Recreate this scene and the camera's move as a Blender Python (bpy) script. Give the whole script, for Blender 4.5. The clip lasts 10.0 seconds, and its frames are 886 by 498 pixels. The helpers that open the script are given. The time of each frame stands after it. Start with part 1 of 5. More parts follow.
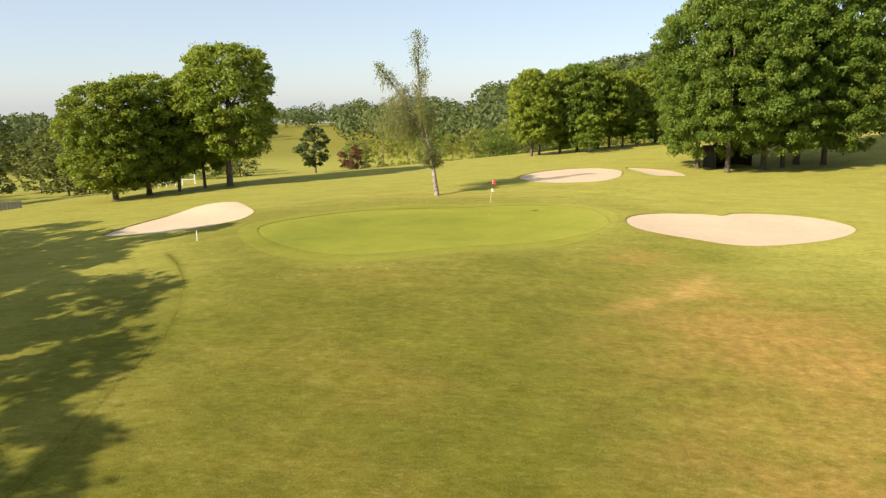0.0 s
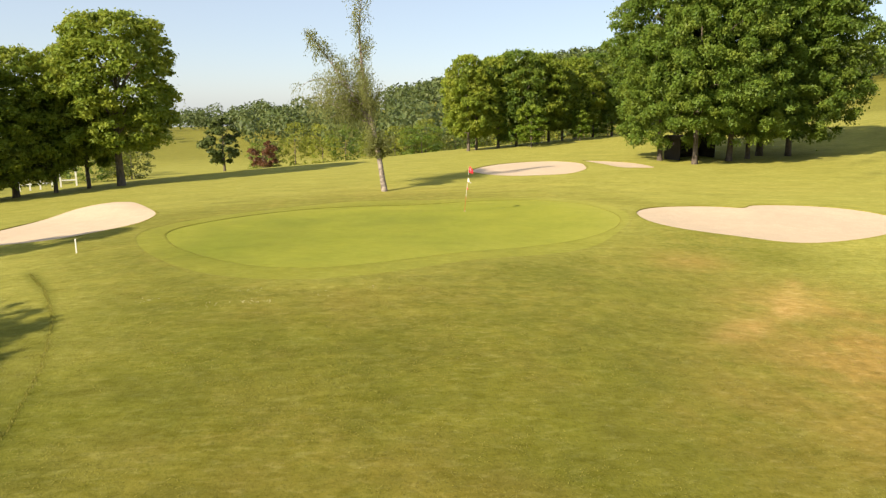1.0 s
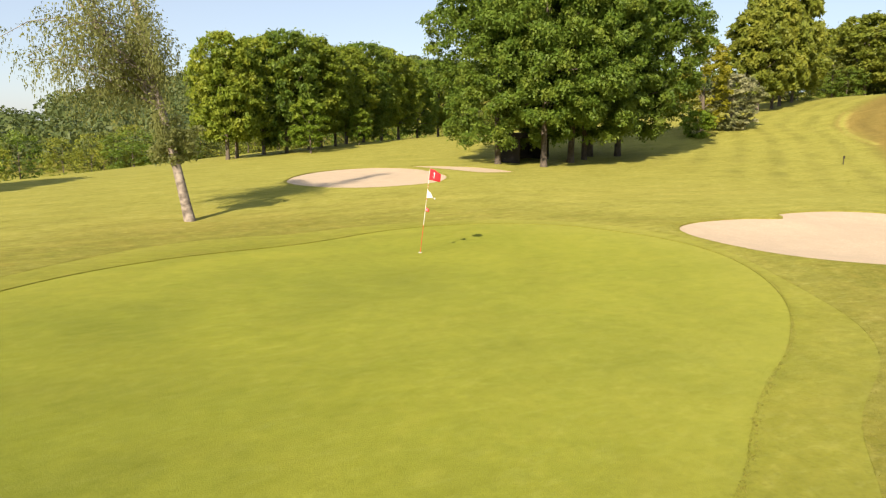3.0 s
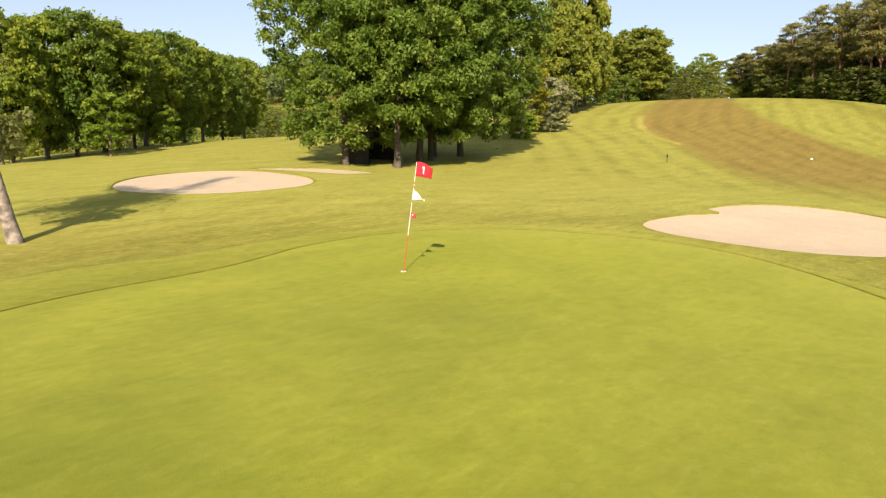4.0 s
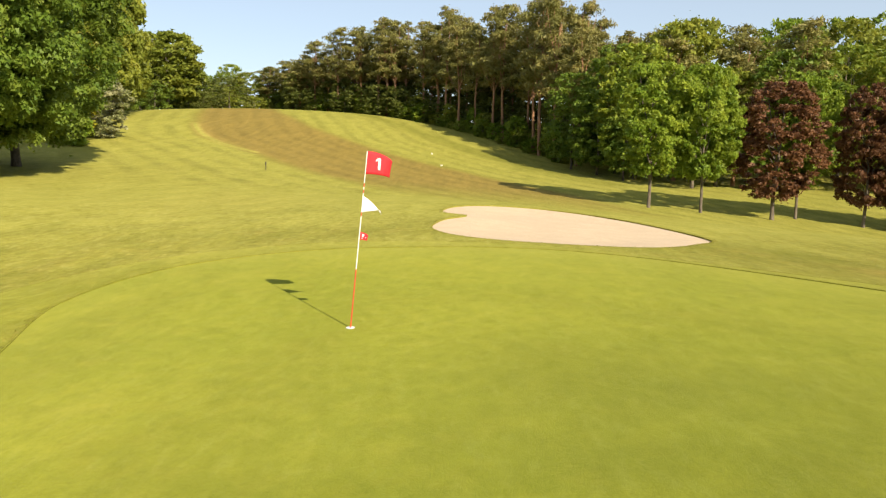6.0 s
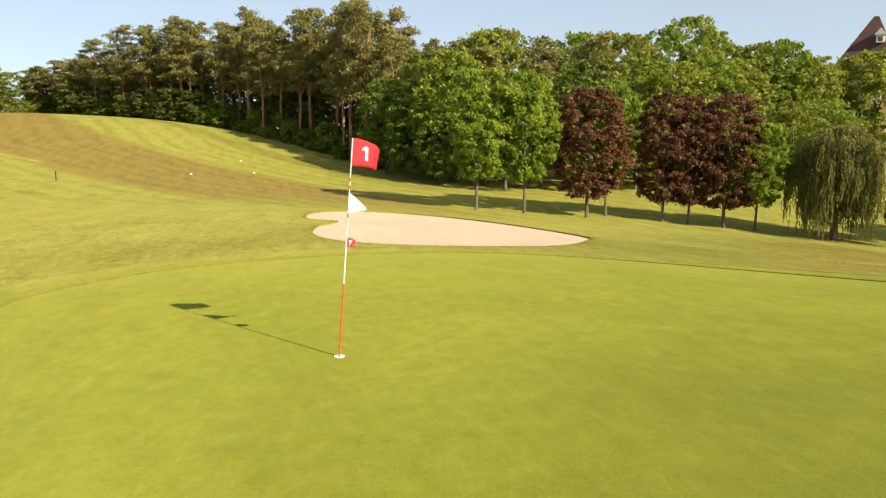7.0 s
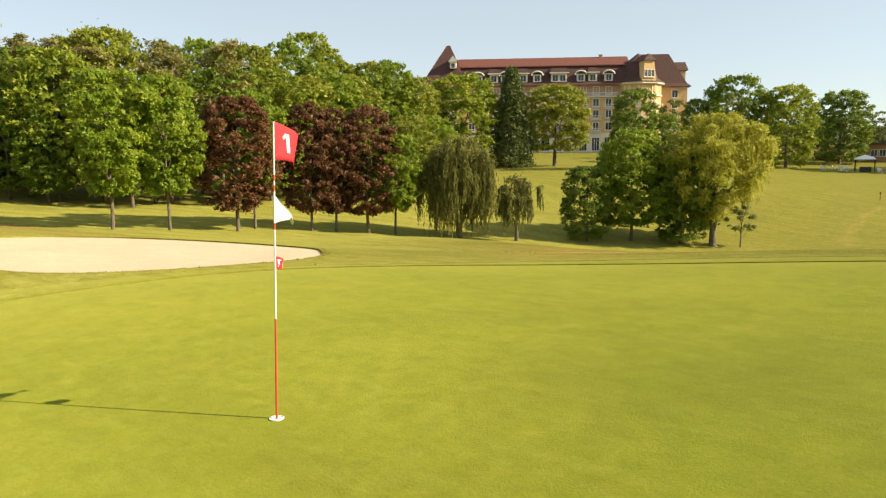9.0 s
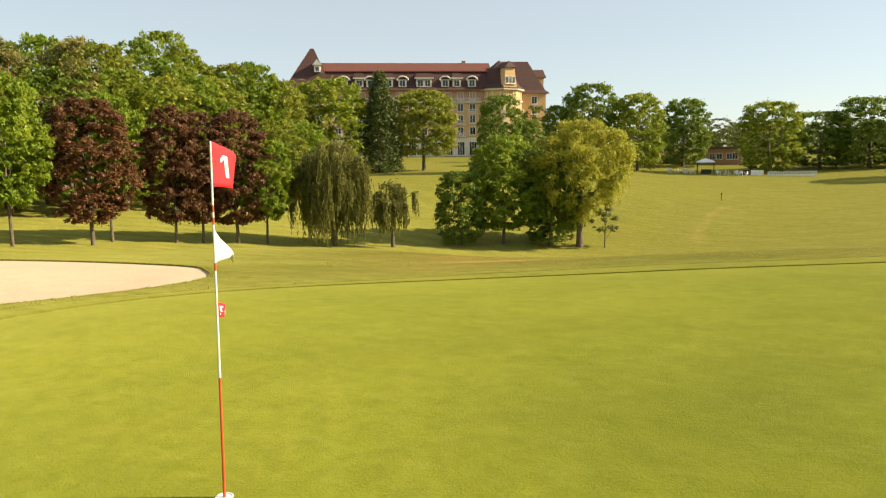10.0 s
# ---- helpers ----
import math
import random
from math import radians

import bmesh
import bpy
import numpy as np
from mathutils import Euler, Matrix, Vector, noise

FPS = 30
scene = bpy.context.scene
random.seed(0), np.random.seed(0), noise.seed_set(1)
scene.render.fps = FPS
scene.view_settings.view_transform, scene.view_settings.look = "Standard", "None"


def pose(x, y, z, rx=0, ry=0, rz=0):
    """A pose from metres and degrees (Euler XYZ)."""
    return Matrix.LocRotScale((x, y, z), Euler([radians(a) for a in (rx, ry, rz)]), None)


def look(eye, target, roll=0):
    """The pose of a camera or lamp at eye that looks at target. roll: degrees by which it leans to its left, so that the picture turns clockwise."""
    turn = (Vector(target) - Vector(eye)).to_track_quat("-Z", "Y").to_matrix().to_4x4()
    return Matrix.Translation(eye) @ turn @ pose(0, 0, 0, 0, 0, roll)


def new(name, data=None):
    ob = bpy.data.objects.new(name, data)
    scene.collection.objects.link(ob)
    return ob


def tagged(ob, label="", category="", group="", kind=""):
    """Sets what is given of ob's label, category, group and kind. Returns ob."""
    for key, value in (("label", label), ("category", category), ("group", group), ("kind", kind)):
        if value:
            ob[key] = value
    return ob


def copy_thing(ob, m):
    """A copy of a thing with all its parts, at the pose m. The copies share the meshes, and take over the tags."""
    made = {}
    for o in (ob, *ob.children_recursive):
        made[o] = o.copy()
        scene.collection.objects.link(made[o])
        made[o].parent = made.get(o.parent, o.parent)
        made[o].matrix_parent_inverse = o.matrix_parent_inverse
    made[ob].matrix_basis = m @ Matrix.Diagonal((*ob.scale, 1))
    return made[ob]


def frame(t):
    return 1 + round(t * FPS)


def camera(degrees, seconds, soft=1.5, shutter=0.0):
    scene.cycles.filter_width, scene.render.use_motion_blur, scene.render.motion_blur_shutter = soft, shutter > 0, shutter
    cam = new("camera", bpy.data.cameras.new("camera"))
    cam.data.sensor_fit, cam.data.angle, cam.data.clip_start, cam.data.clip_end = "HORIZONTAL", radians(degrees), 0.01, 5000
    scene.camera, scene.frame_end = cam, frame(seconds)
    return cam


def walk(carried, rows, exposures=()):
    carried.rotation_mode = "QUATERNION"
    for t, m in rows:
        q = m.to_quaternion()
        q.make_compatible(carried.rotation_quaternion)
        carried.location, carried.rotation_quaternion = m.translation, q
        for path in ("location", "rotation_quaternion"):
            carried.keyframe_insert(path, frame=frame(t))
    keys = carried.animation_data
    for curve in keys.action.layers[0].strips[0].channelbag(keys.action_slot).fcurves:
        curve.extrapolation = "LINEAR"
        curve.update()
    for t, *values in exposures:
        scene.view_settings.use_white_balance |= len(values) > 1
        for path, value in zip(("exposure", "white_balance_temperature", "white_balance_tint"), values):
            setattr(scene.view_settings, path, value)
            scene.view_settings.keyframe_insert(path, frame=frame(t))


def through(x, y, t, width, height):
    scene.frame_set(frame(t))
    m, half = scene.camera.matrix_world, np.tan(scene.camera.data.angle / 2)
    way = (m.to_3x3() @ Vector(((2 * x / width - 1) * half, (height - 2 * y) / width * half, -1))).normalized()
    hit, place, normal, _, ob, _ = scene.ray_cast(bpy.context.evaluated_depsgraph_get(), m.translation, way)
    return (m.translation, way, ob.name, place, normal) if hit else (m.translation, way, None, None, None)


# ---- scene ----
cam = camera(63.58, 10.0, soft=1.3)
# seconds, x, y, z, yaw, pitch, roll
PATH = [
    (0, -3.524, -43.250, 6.678, -0.904, -11.524, -0.548),
    (0.5, -4.825, -38.809, 5.742, -4.669, -11.423, -0.484),
    (1, -6.340, -34.098, 4.962, -8.781, -11.179, -0.369),
    (1.5, -7.636, -29.350, 4.522, -14.459, -11.082, -0.302),
    (2, -8.524, -24.146, 4.216, -20.031, -11.032, -0.172),
    (3.5, -10.075, -12.335, 3.040, -41.756, -9.854, -0.128),
    (4, -10.384, -9.440, 2.865, -50.943, -9.776, 0.101),
    (4.5, -10.417, -6.934, 2.780, -60.699, -9.658, 0.202),
    (5, -9.977, -4.696, 2.617, -70.407, -9.364, 0.350),
    (5.5, -9.370, -2.772, 2.453, -80.281, -8.959, 0.742),
    (7, -7.010, 0.855, 2.037, -105.411, -7.725, 0.290),
    (7.5, -6.286, 1.601, 1.975, -113.427, -7.429, 0.170),
    (8, -5.595, 2.160, 1.923, -121.292, -7.171, -0.048),
    (8.5, -4.989, 2.567, 1.883, -129.099, -6.893, -0.272),
    (9, -4.432, 2.810, 1.845, -136.020, -6.729, -0.470),
    (9.5, -3.907, 2.900, 1.820, -141.457, -6.598, -0.674),
    (10, -3.452, 2.761, 1.992, -146.679, -6.526, -0.840),
]
walk(cam, [(t, pose(x, y, z, 90 + pitch, 0, yaw) @ pose(0, 0, 0, 0, 0, roll)) for t, x, y, z, yaw, pitch, roll in PATH],
     [(0.0, 0.88, 6230, 11.5), (4.5, 0.82, 6280, 14), (5.6, 0.84, 6330, 10.5), (7.0, 0.87, 6420, 8.5), (8.5, 1.02, 6700, 7), (10.0, 0.97, 7000, 6)])

# ---- light ----
SUN_EL, SUN_AZ = radians(31), radians(235.5)
world = bpy.data.worlds.new("sky")
scene.world = world
world.use_nodes = True
_n = world.node_tree.nodes
_sky = _n.new("ShaderNodeTexSky")
_sky.sky_type, _sky.sun_disc = "NISHITA", False
_sky.sun_elevation, _sky.sun_rotation = SUN_EL, SUN_AZ
_sky.air_density, _sky.dust_density, _sky.ozone_density = 0.9, 0.6, 1.6
_veil = _n.new("ShaderNodeMix")          # thin summer haze evens the clear sky
_veil.data_type, _veil.inputs[0].default_value, _veil.inputs[7].default_value = "RGBA", 0.6, (3.15, 3.28, 3.36, 1)
world.node_tree.links.new(_sky.outputs[0], _veil.inputs[6])
world.node_tree.links.new(_veil.outputs[2], _n["Background"].inputs[0])
_n["Background"].inputs[1].default_value = 0.11
sun = new("sun", bpy.data.lights.new("sun", "SUN"))
sun.data.energy, sun.data.angle, sun.data.color = 4.9, radians(0.55), (1.0, 0.86, 0.64)
sun.matrix_world = look((-82, -57, 60), (0, 0, 0))


# ---- materials ----
def material(name):
    m = bpy.data.materials.new(name)
    m.use_nodes = True
    return m, m.node_tree.nodes, m.node_tree.links, m.node_tree.nodes["Principled BSDF"]


def mixed(m, a, b, fac):
    """A colour mix node; a, b and fac are values or sockets."""
    n = m.node_tree.nodes.new("ShaderNodeMix")
    n.data_type = "RGBA"
    for socket, value in ((n.inputs[0], fac), (n.inputs[6], a), (n.inputs[7], b)):
        if isinstance(value, bpy.types.NodeSocket):
            m.node_tree.links.new(value, socket)
        elif isinstance(value, tuple):
            socket.default_value = (*value, 1)
        else:
            socket.default_value = value
    return n.outputs[2]


def grain(m, scale, detail=3.0, low=0.35, high=0.65, stretch=(1, 1, 1), rough=0.55, turn=0.0):
    """Noise in object space, spread between low and high to 0 and 1."""
    nodes, links = m.node_tree.nodes, m.node_tree.links
    co, mp, no, ra = (nodes.new("ShaderNode" + k) for k in ("TexCoord", "Mapping", "TexNoise", "MapRange"))
    mp.inputs["Scale"].default_value = stretch
    mp.inputs["Rotation"].default_value = (0, 0, turn)
    no.inputs["Scale"].default_value, no.inputs["Detail"].default_value, no.inputs["Roughness"].default_value = scale, detail, rough
    ra.inputs[1].default_value, ra.inputs[2].default_value = low, high
    links.new(co.outputs["Object"], mp.inputs[0])
    links.new(mp.outputs[0], no.inputs[0])
    links.new(no.outputs[0], ra.inputs[0])
    return ra.outputs[0]


def times(m, a, b):
    n = m.node_tree.nodes.new("ShaderNodeMath")
    n.operation = "MULTIPLY"
    for socket, value in ((n.inputs[0], a), (n.inputs[1], b)):
        if isinstance(value, bpy.types.NodeSocket):
            m.node_tree.links.new(value, socket)
        else:
            socket.default_value = value
    return n.outputs[0]


def relief(m, bsdf, height, strength, distance):
    b = m.node_tree.nodes.new("ShaderNodeBump")
    b.inputs["Strength"].default_value, b.inputs["Distance"].default_value = strength, distance
    m.node_tree.links.new(height, b.inputs["Height"])
    m.node_tree.links.new(b.outputs[0], bsdf.inputs["Normal"])


def simple(name, a, b=None, scale=8.0, roughness=0.7, metal=0.0, bump=0.0, stretch=(1, 1, 1)):
    """A painted, stone or wooden surface: two tones over noise at two scales."""
    m, nodes, links, bsdf = material(name)
    b = b or tuple(0.75 * c for c in a)
    fine, wide = grain(m, scale, 5, stretch=stretch), grain(m, scale * 0.13, 2)
    c = mixed(m, mixed(m, a, b, fine), tuple(0.85 * (p + q) / 2 for p, q in zip(a, b)), times(m, wide, 0.5))
    links.new(c, bsdf.inputs["Base Color"])
    bsdf.inputs["Roughness"].default_value, bsdf.inputs["Metallic"].default_value = roughness, metal
    if bump:
        relief(m, bsdf, fine, bump, 0.02)
    return m


def leafage(name, dark, light, tip, through=0.38):
    """Leaves: the tone differs from leaf to leaf and from tree to tree; some light shines through."""
    m, nodes, links, bsdf = material(name)
    geo, info = nodes.new("ShaderNodeNewGeometry"), nodes.new("ShaderNodeObjectInfo")
    c = mixed(m, dark, light, geo.outputs["Random Per Island"])
    c = mixed(m, c, tip, times(m, grain(m, 0.45, 2, 0.45, 0.7), 0.65))
    c = mixed(m, c, tuple(0.72 * v for v in dark), times(m, info.outputs["Random"], 0.4))
    links.new(c, bsdf.inputs["Base Color"])
    bsdf.inputs["Roughness"].default_value = 0.52
    bsdf.inputs["Specular IOR Level"].default_value = 0.24
    tr, mix = nodes.new("ShaderNodeBsdfTranslucent"), nodes.new("ShaderNodeMixShader")
    links.new(mixed(m, c, tip, 0.5), tr.inputs[0])
    mix.inputs[0].default_value = through
    links.new(bsdf.outputs[0], mix.inputs[1])
    links.new(tr.outputs[0], mix.inputs[2])
    links.new(mix.outputs[0], nodes["Material Output"].inputs[0])
    return m


def turf(name, lush, pale, dry, fine_scale, streak, bump, mottle):
    """Mown grass: tone in patches, mottling, fine grain, mowing streaks, and wear where the layer 'turf' says so."""
    m, nodes, links, bsdf = material(name)
    layer = nodes.new("ShaderNodeVertexColor")
    layer.layer_name = "turf"
    split = nodes.new("ShaderNodeSeparateColor")
    links.new(layer.outputs[0], split.inputs[0])
    mow = nodes.new("ShaderNodeVertexColor")
    mow.layer_name = "mow"
    turn = nodes.new("ShaderNodeSeparateColor")
    links.new(mow.outputs[0], turn.inputs[0])
    wide, patch, medium, fine = grain(m, 0.07, 3, 0.35, 0.65), grain(m, 0.3, 5, 0.32, 0.68), grain(m, 1.5, 6, 0.34, 0.7, rough=0.65), grain(m, fine_scale, 5, 0.3, 0.7, rough=0.7)
    c = mixed(m, lush, pale, patch)
    c = mixed(m, c, tuple(1.18 * v for v in pale), times(m, wide, 0.4))
    c = mixed(m, c, tuple(0.6 * v for v in lush), times(m, medium, mottle))
    c = mixed(m, c, tuple(0.5 * v for v in lush), times(m, fine, min(1.0, mottle * 1.7)))
    c = mixed(m, c, (0.55 * lush[0], 0.68 * lush[1], 0.8 * lush[2]), times(m, grain(m, 0.55, 8, 0.5, 0.64, rough=0.68), mottle * 0.85))
    c = mixed(m, c, tuple(0.45 * v for v in lush), times(m, grain(m, 4.2, 6, 0.42, 0.64, rough=0.72), mottle * 1.1))
    c = mixed(m, c, (1.25 * pale[0], 1.1 * pale[1], 1.5 * pale[2]), times(m, grain(m, 3.2, 6, 0.48, 0.68, rough=0.72), mottle * 1.1))
    c = mixed(m, c, dry, times(m, grain(m, 0.9, 6, 0.5, 0.75, rough=0.65), mottle * 0.6))
    line = grain(m, 1.6, 4, 0.42, 0.68, (0.1, 1.0, 1.0), turn=0.55)
    c = mixed(m, c, tuple(1.2 * v for v in pale), times(m, line, streak))
    parched = mixed(m, dry, tuple(0.55 * v for v in dry), times(m, grain(m, 2.6, 6, 0.35, 0.7), 0.8))
    c = mixed(m, c, parched, times(m, split.outputs[0], grain(m, 0.7, 6, 0.18, 0.55)))
    soil = mixed(m, (0.25, 0.175, 0.045), (0.18, 0.125, 0.034), line)
    c = mixed(m, c, soil, times(m, split.outputs[1], 0.85))
    tan = mixed(m, (0.46, 0.29, 0.1), (0.33, 0.19, 0.055), grain(m, 3.5, 5, 0.35, 0.7, (0.4, 1, 1), turn=0.7))
    c = mixed(m, c, tan, times(m, layer.outputs["Alpha"], grain(m, 1.1, 5, 0.2, 0.5)))
    straw = mixed(m, (0.35, 0.328, 0.068), (0.258, 0.25, 0.046), grain(m, 0.8, 6, 0.32, 0.7, (0.35, 1, 1), turn=0.3))
    c = mixed(m, c, straw, times(m, split.outputs[2], 0.85))
    # passes of the mower: the layer's blue holds the distance from the mown edge
    wave, add, mul = nodes.new("ShaderNodeMath"), nodes.new("ShaderNodeMath"), nodes.new("ShaderNodeMath")
    wave.operation, add.operation, mul.operation = "SINE", "ADD", "MULTIPLY_ADD"
    mul.inputs[1].default_value, mul.inputs[2].default_value = 2.3, 0.0
    links.new(turn.outputs[2], mul.inputs[0])
    links.new(mul.outputs[0], add.inputs[0])
    links.new(times(m, grain(m, 0.2, 4, 0.0, 1.0), 3.5), add.inputs[1])
    links.new(add.outputs[0], wave.inputs[0])
    band = nodes.new("ShaderNodeMapRange")
    band.inputs[1].default_value, band.inputs[2].default_value = -0.4, 0.9
    links.new(wave.outputs[0], band.inputs[0])
    tone = nodes.new("ShaderNodeHueSaturation")
    tone.inputs["Value"].default_value = 0.8
    links.new(c, tone.inputs["Color"])
    c = mixed(m, c, tone.outputs[0], times(m, times(m, band.outputs[0], turn.outputs[1]), grain(m, 0.2, 4, 0.3, 0.6)))
    # darker tone by the layer's red, part of it painted shade
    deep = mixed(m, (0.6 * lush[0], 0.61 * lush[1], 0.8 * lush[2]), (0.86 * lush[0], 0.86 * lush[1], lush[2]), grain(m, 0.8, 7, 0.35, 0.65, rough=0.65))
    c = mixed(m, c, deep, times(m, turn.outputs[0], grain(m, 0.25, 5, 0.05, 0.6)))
    # tufts: darker hollows and paler blade tips at the scale of a hand
    for value, tint, scale, lo, hi, k, long in ((0.6, 1.1, 5.5, 0.48, 0.66, 0.8, 0.4), (0.6, 1.0, 17.0, 0.5, 0.66, 0.9, 1.0), (1.45, 0.88, 7.5, 0.52, 0.68, 0.85, 0.4), (0.74, 1.05, 1.6, 0.5, 0.66, 0.75, 0.5)):
        shade = nodes.new("ShaderNodeHueSaturation")
        shade.inputs["Value"].default_value, shade.inputs["Saturation"].default_value = value, tint
        links.new(c, shade.inputs["Color"])
        c = mixed(m, c, shade.outputs[0], times(m, grain(m, scale, 4, lo, hi, (long, 1, 1), 0.62, 0.45), min(1.0, mottle * k)))
    links.new(c, bsdf.inputs["Base Color"])
    bsdf.inputs["Roughness"].default_value = 0.9
    bsdf.inputs["Specular IOR Level"].default_value = 0.03
    bsdf.inputs["Diffuse Roughness"].default_value = 0.2
    bsdf.inputs["Sheen Weight"].default_value, bsdf.inputs["Sheen Roughness"].default_value = 0.09, 0.45
    bsdf.inputs["Sheen Tint"].default_value = (0.8, 0.76, 0.25, 1)
    relief(m, bsdf, fine, bump, 0.02)
    return m


GRASS = turf("fairway_grass", (0.15, 0.155, 0.014), (0.234, 0.22, 0.031), (0.32, 0.2, 0.05), 12.0, 0.4, 0.45, 0.6)
FRINGE = turf("fringe_grass", (0.168, 0.186, 0.014), (0.236, 0.238, 0.022), (0.29, 0.205, 0.05), 26.0, 0.25, 0.35, 0.34)
GREEN = turf("green_grass", (0.183, 0.213, 0.018), (0.274, 0.28, 0.028), (0.33, 0.25, 0.05), 45.0, 0.08, 0.35, 0.2)
SAND = simple("sand", (0.6, 0.462, 0.305), (0.51, 0.388, 0.255), 14, 0.9, bump=0.25)
STRAW_BLADE = leafage("rough_blades", (0.2, 0.2, 0.028), (0.36, 0.32, 0.06), (0.42, 0.36, 0.08), 0.45)
BARK = simple("bark", (0.2, 0.16, 0.11), (0.075, 0.06, 0.045), 9, 0.9, bump=0.8, stretch=(1, 1, 0.25))
PALE_BARK = simple("pale_bark", (0.16, 0.125, 0.09), (0.07, 0.055, 0.04), 7, 0.9, bump=0.6)
BIRCH_BARK = simple("birch_bark", (0.42, 0.35, 0.28), (0.07, 0.05, 0.035), 4, 0.85, bump=0.6, stretch=(1, 1, 1.3))
PINE_BARK = simple("pine_bark", (0.44, 0.23, 0.12), (0.2, 0.11, 0.065), 7, 0.9, bump=0.6, stretch=(1, 1, 0.3))
CHESTNUT_LEAF = leafage("chestnut_leaf", (0.125, 0.192, 0.018), (0.25, 0.31, 0.029), (0.42, 0.43, 0.048))
OAK_LEAF = leafage("oak_leaf", (0.085, 0.15, 0.018), (0.165, 0.24, 0.028), (0.29, 0.34, 0.046))
GOLD_LEAF = leafage("golden_leaf", (0.21, 0.21, 0.018), (0.36, 0.34, 0.025), (0.52, 0.47, 0.035))
LIME_LEAF = leafage("lime_leaf", (0.11, 0.19, 0.015), (0.21, 0.29, 0.024), (0.41, 0.46, 0.05), 0.42)
PURPLE_LEAF = leafage("purple_leaf", (0.1, 0.046, 0.022), (0.175, 0.08, 0.034), (0.27, 0.13, 0.055), 0.3)
BIRCH_LEAF = leafage("birch_leaf", (0.17, 0.19, 0.055), (0.28, 0.29, 0.085), (0.39, 0.38, 0.13), 0.42)
WILLOW_LEAF = leafage("willow_leaf", (0.1, 0.11, 0.03), (0.18, 0.178, 0.045), (0.27, 0.25, 0.06))
GOLD_WILLOW_LEAF = leafage("golden_willow_leaf", (0.255, 0.27, 0.03), (0.385, 0.375, 0.045), (0.53, 0.49, 0.08), 0.45)
PINE_LEAF = leafage("pine_needles", (0.15, 0.16, 0.04), (0.27, 0.255, 0.068), (0.41, 0.32, 0.1), 0.3)
CONE_LEAF = leafage("sequoia_foliage", (0.075, 0.105, 0.026), (0.115, 0.145, 0.032), (0.16, 0.185, 0.042), 0.15)
WOOD_LEAF = leafage("woodland_leaf", (0.14, 0.185, 0.024), (0.275, 0.305, 0.036), (0.44, 0.42, 0.055))
FOREST_LEAF = leafage("forest_leaf", (0.08, 0.106, 0.022), (0.155, 0.182, 0.032), (0.26, 0.262, 0.05), 0.3)
FAR_LEAF = leafage("far_woods", (0.06, 0.09, 0.026), (0.115, 0.15, 0.04), (0.19, 0.21, 0.06), 0.25)
FLOWER_LEAF = leafage("blossom_leaf", (0.16, 0.19, 0.055), (0.36, 0.36, 0.17), (0.7, 0.64, 0.42))


# ---- mesh helpers ----
def mesh_of(name, verts, faces, smooth=False):
    """A mesh from arrays: verts n x 3, faces m x k."""
    verts, faces = np.asarray(verts, np.float32), np.asarray(faces, np.int32)
    me = bpy.data.meshes.new(name)
    me.vertices.add(len(verts))
    me.vertices.foreach_set("co", verts.ravel())
    me.loops.add(faces.size)
    me.loops.foreach_set("vertex_index", faces.ravel())
    me.polygons.add(len(faces))
    me.polygons.foreach_set("loop_start", np.arange(0, faces.size, faces.shape[1], dtype=np.int32))
    me.polygons.foreach_set("use_smooth", np.full(len(faces), bool(smooth)))
    me.update(calc_edges=True)
    return me


def part(name, data, mat, parent=None, label=""):
    """Links a mesh, or a bmesh, as one object under its thing or part."""
    if isinstance(data, bmesh.types.BMesh):
        me = bpy.data.meshes.new(name)
        data.to_mesh(me)
        data.free()
        data = me
    if mat and not data.materials:
        data.materials.append(mat)
    ob = new(name, data)
    ob.parent = parent
    return tagged(ob, label)


def joined(pieces):
    """One pair of arrays from several."""
    verts, faces, n = [], [], 0
    for v, f in pieces:
        verts.append(v)
        faces.append(np.asarray(f) + n)
        n += len(v)
    return np.concatenate(verts), np.concatenate(faces)


def tube(points, radii, sides=7):
    """A tapered round bar along points."""
    points = np.asarray(points, float)
    rings = []
    for i, (p, r) in enumerate(zip(points, radii)):
        d = points[min(i + 1, len(points) - 1)] - points[max(i - 1, 0)]
        d /= np.linalg.norm(d) + 1e-9
        u = np.cross(d, (0.31, 0.95, 0.05) if abs(d[2]) > 0.6 else (0, 0, 1.0))
        u /= np.linalg.norm(u)
        v = np.cross(d, u)
        a = np.arange(sides) * 2 * np.pi / sides
        rings.append(p + r * (np.cos(a)[:, None] * u + np.sin(a)[:, None] * v))
    n, faces = len(points), []
    for i in range(n - 1):
        for k in range(sides):
            q = (k + 1) % sides
            faces.append((i * sides + k, i * sides + q, (i + 1) * sides + q, (i + 1) * sides + k))
    return np.concatenate(rings), np.array(faces)


def slab(x0, x1, y0, y1, z0, z1):
    """A box as arrays."""
    v = np.array([(x, y, z) for z in (z0, z1) for y in (y0, y1) for x in (x0, x1)], float)
    f = np.array([(0, 2, 3, 1), (4, 5, 7, 6), (0, 1, 5, 4), (2, 6, 7, 3), (0, 4, 6, 2), (1, 3, 7, 5)])
    return v, f


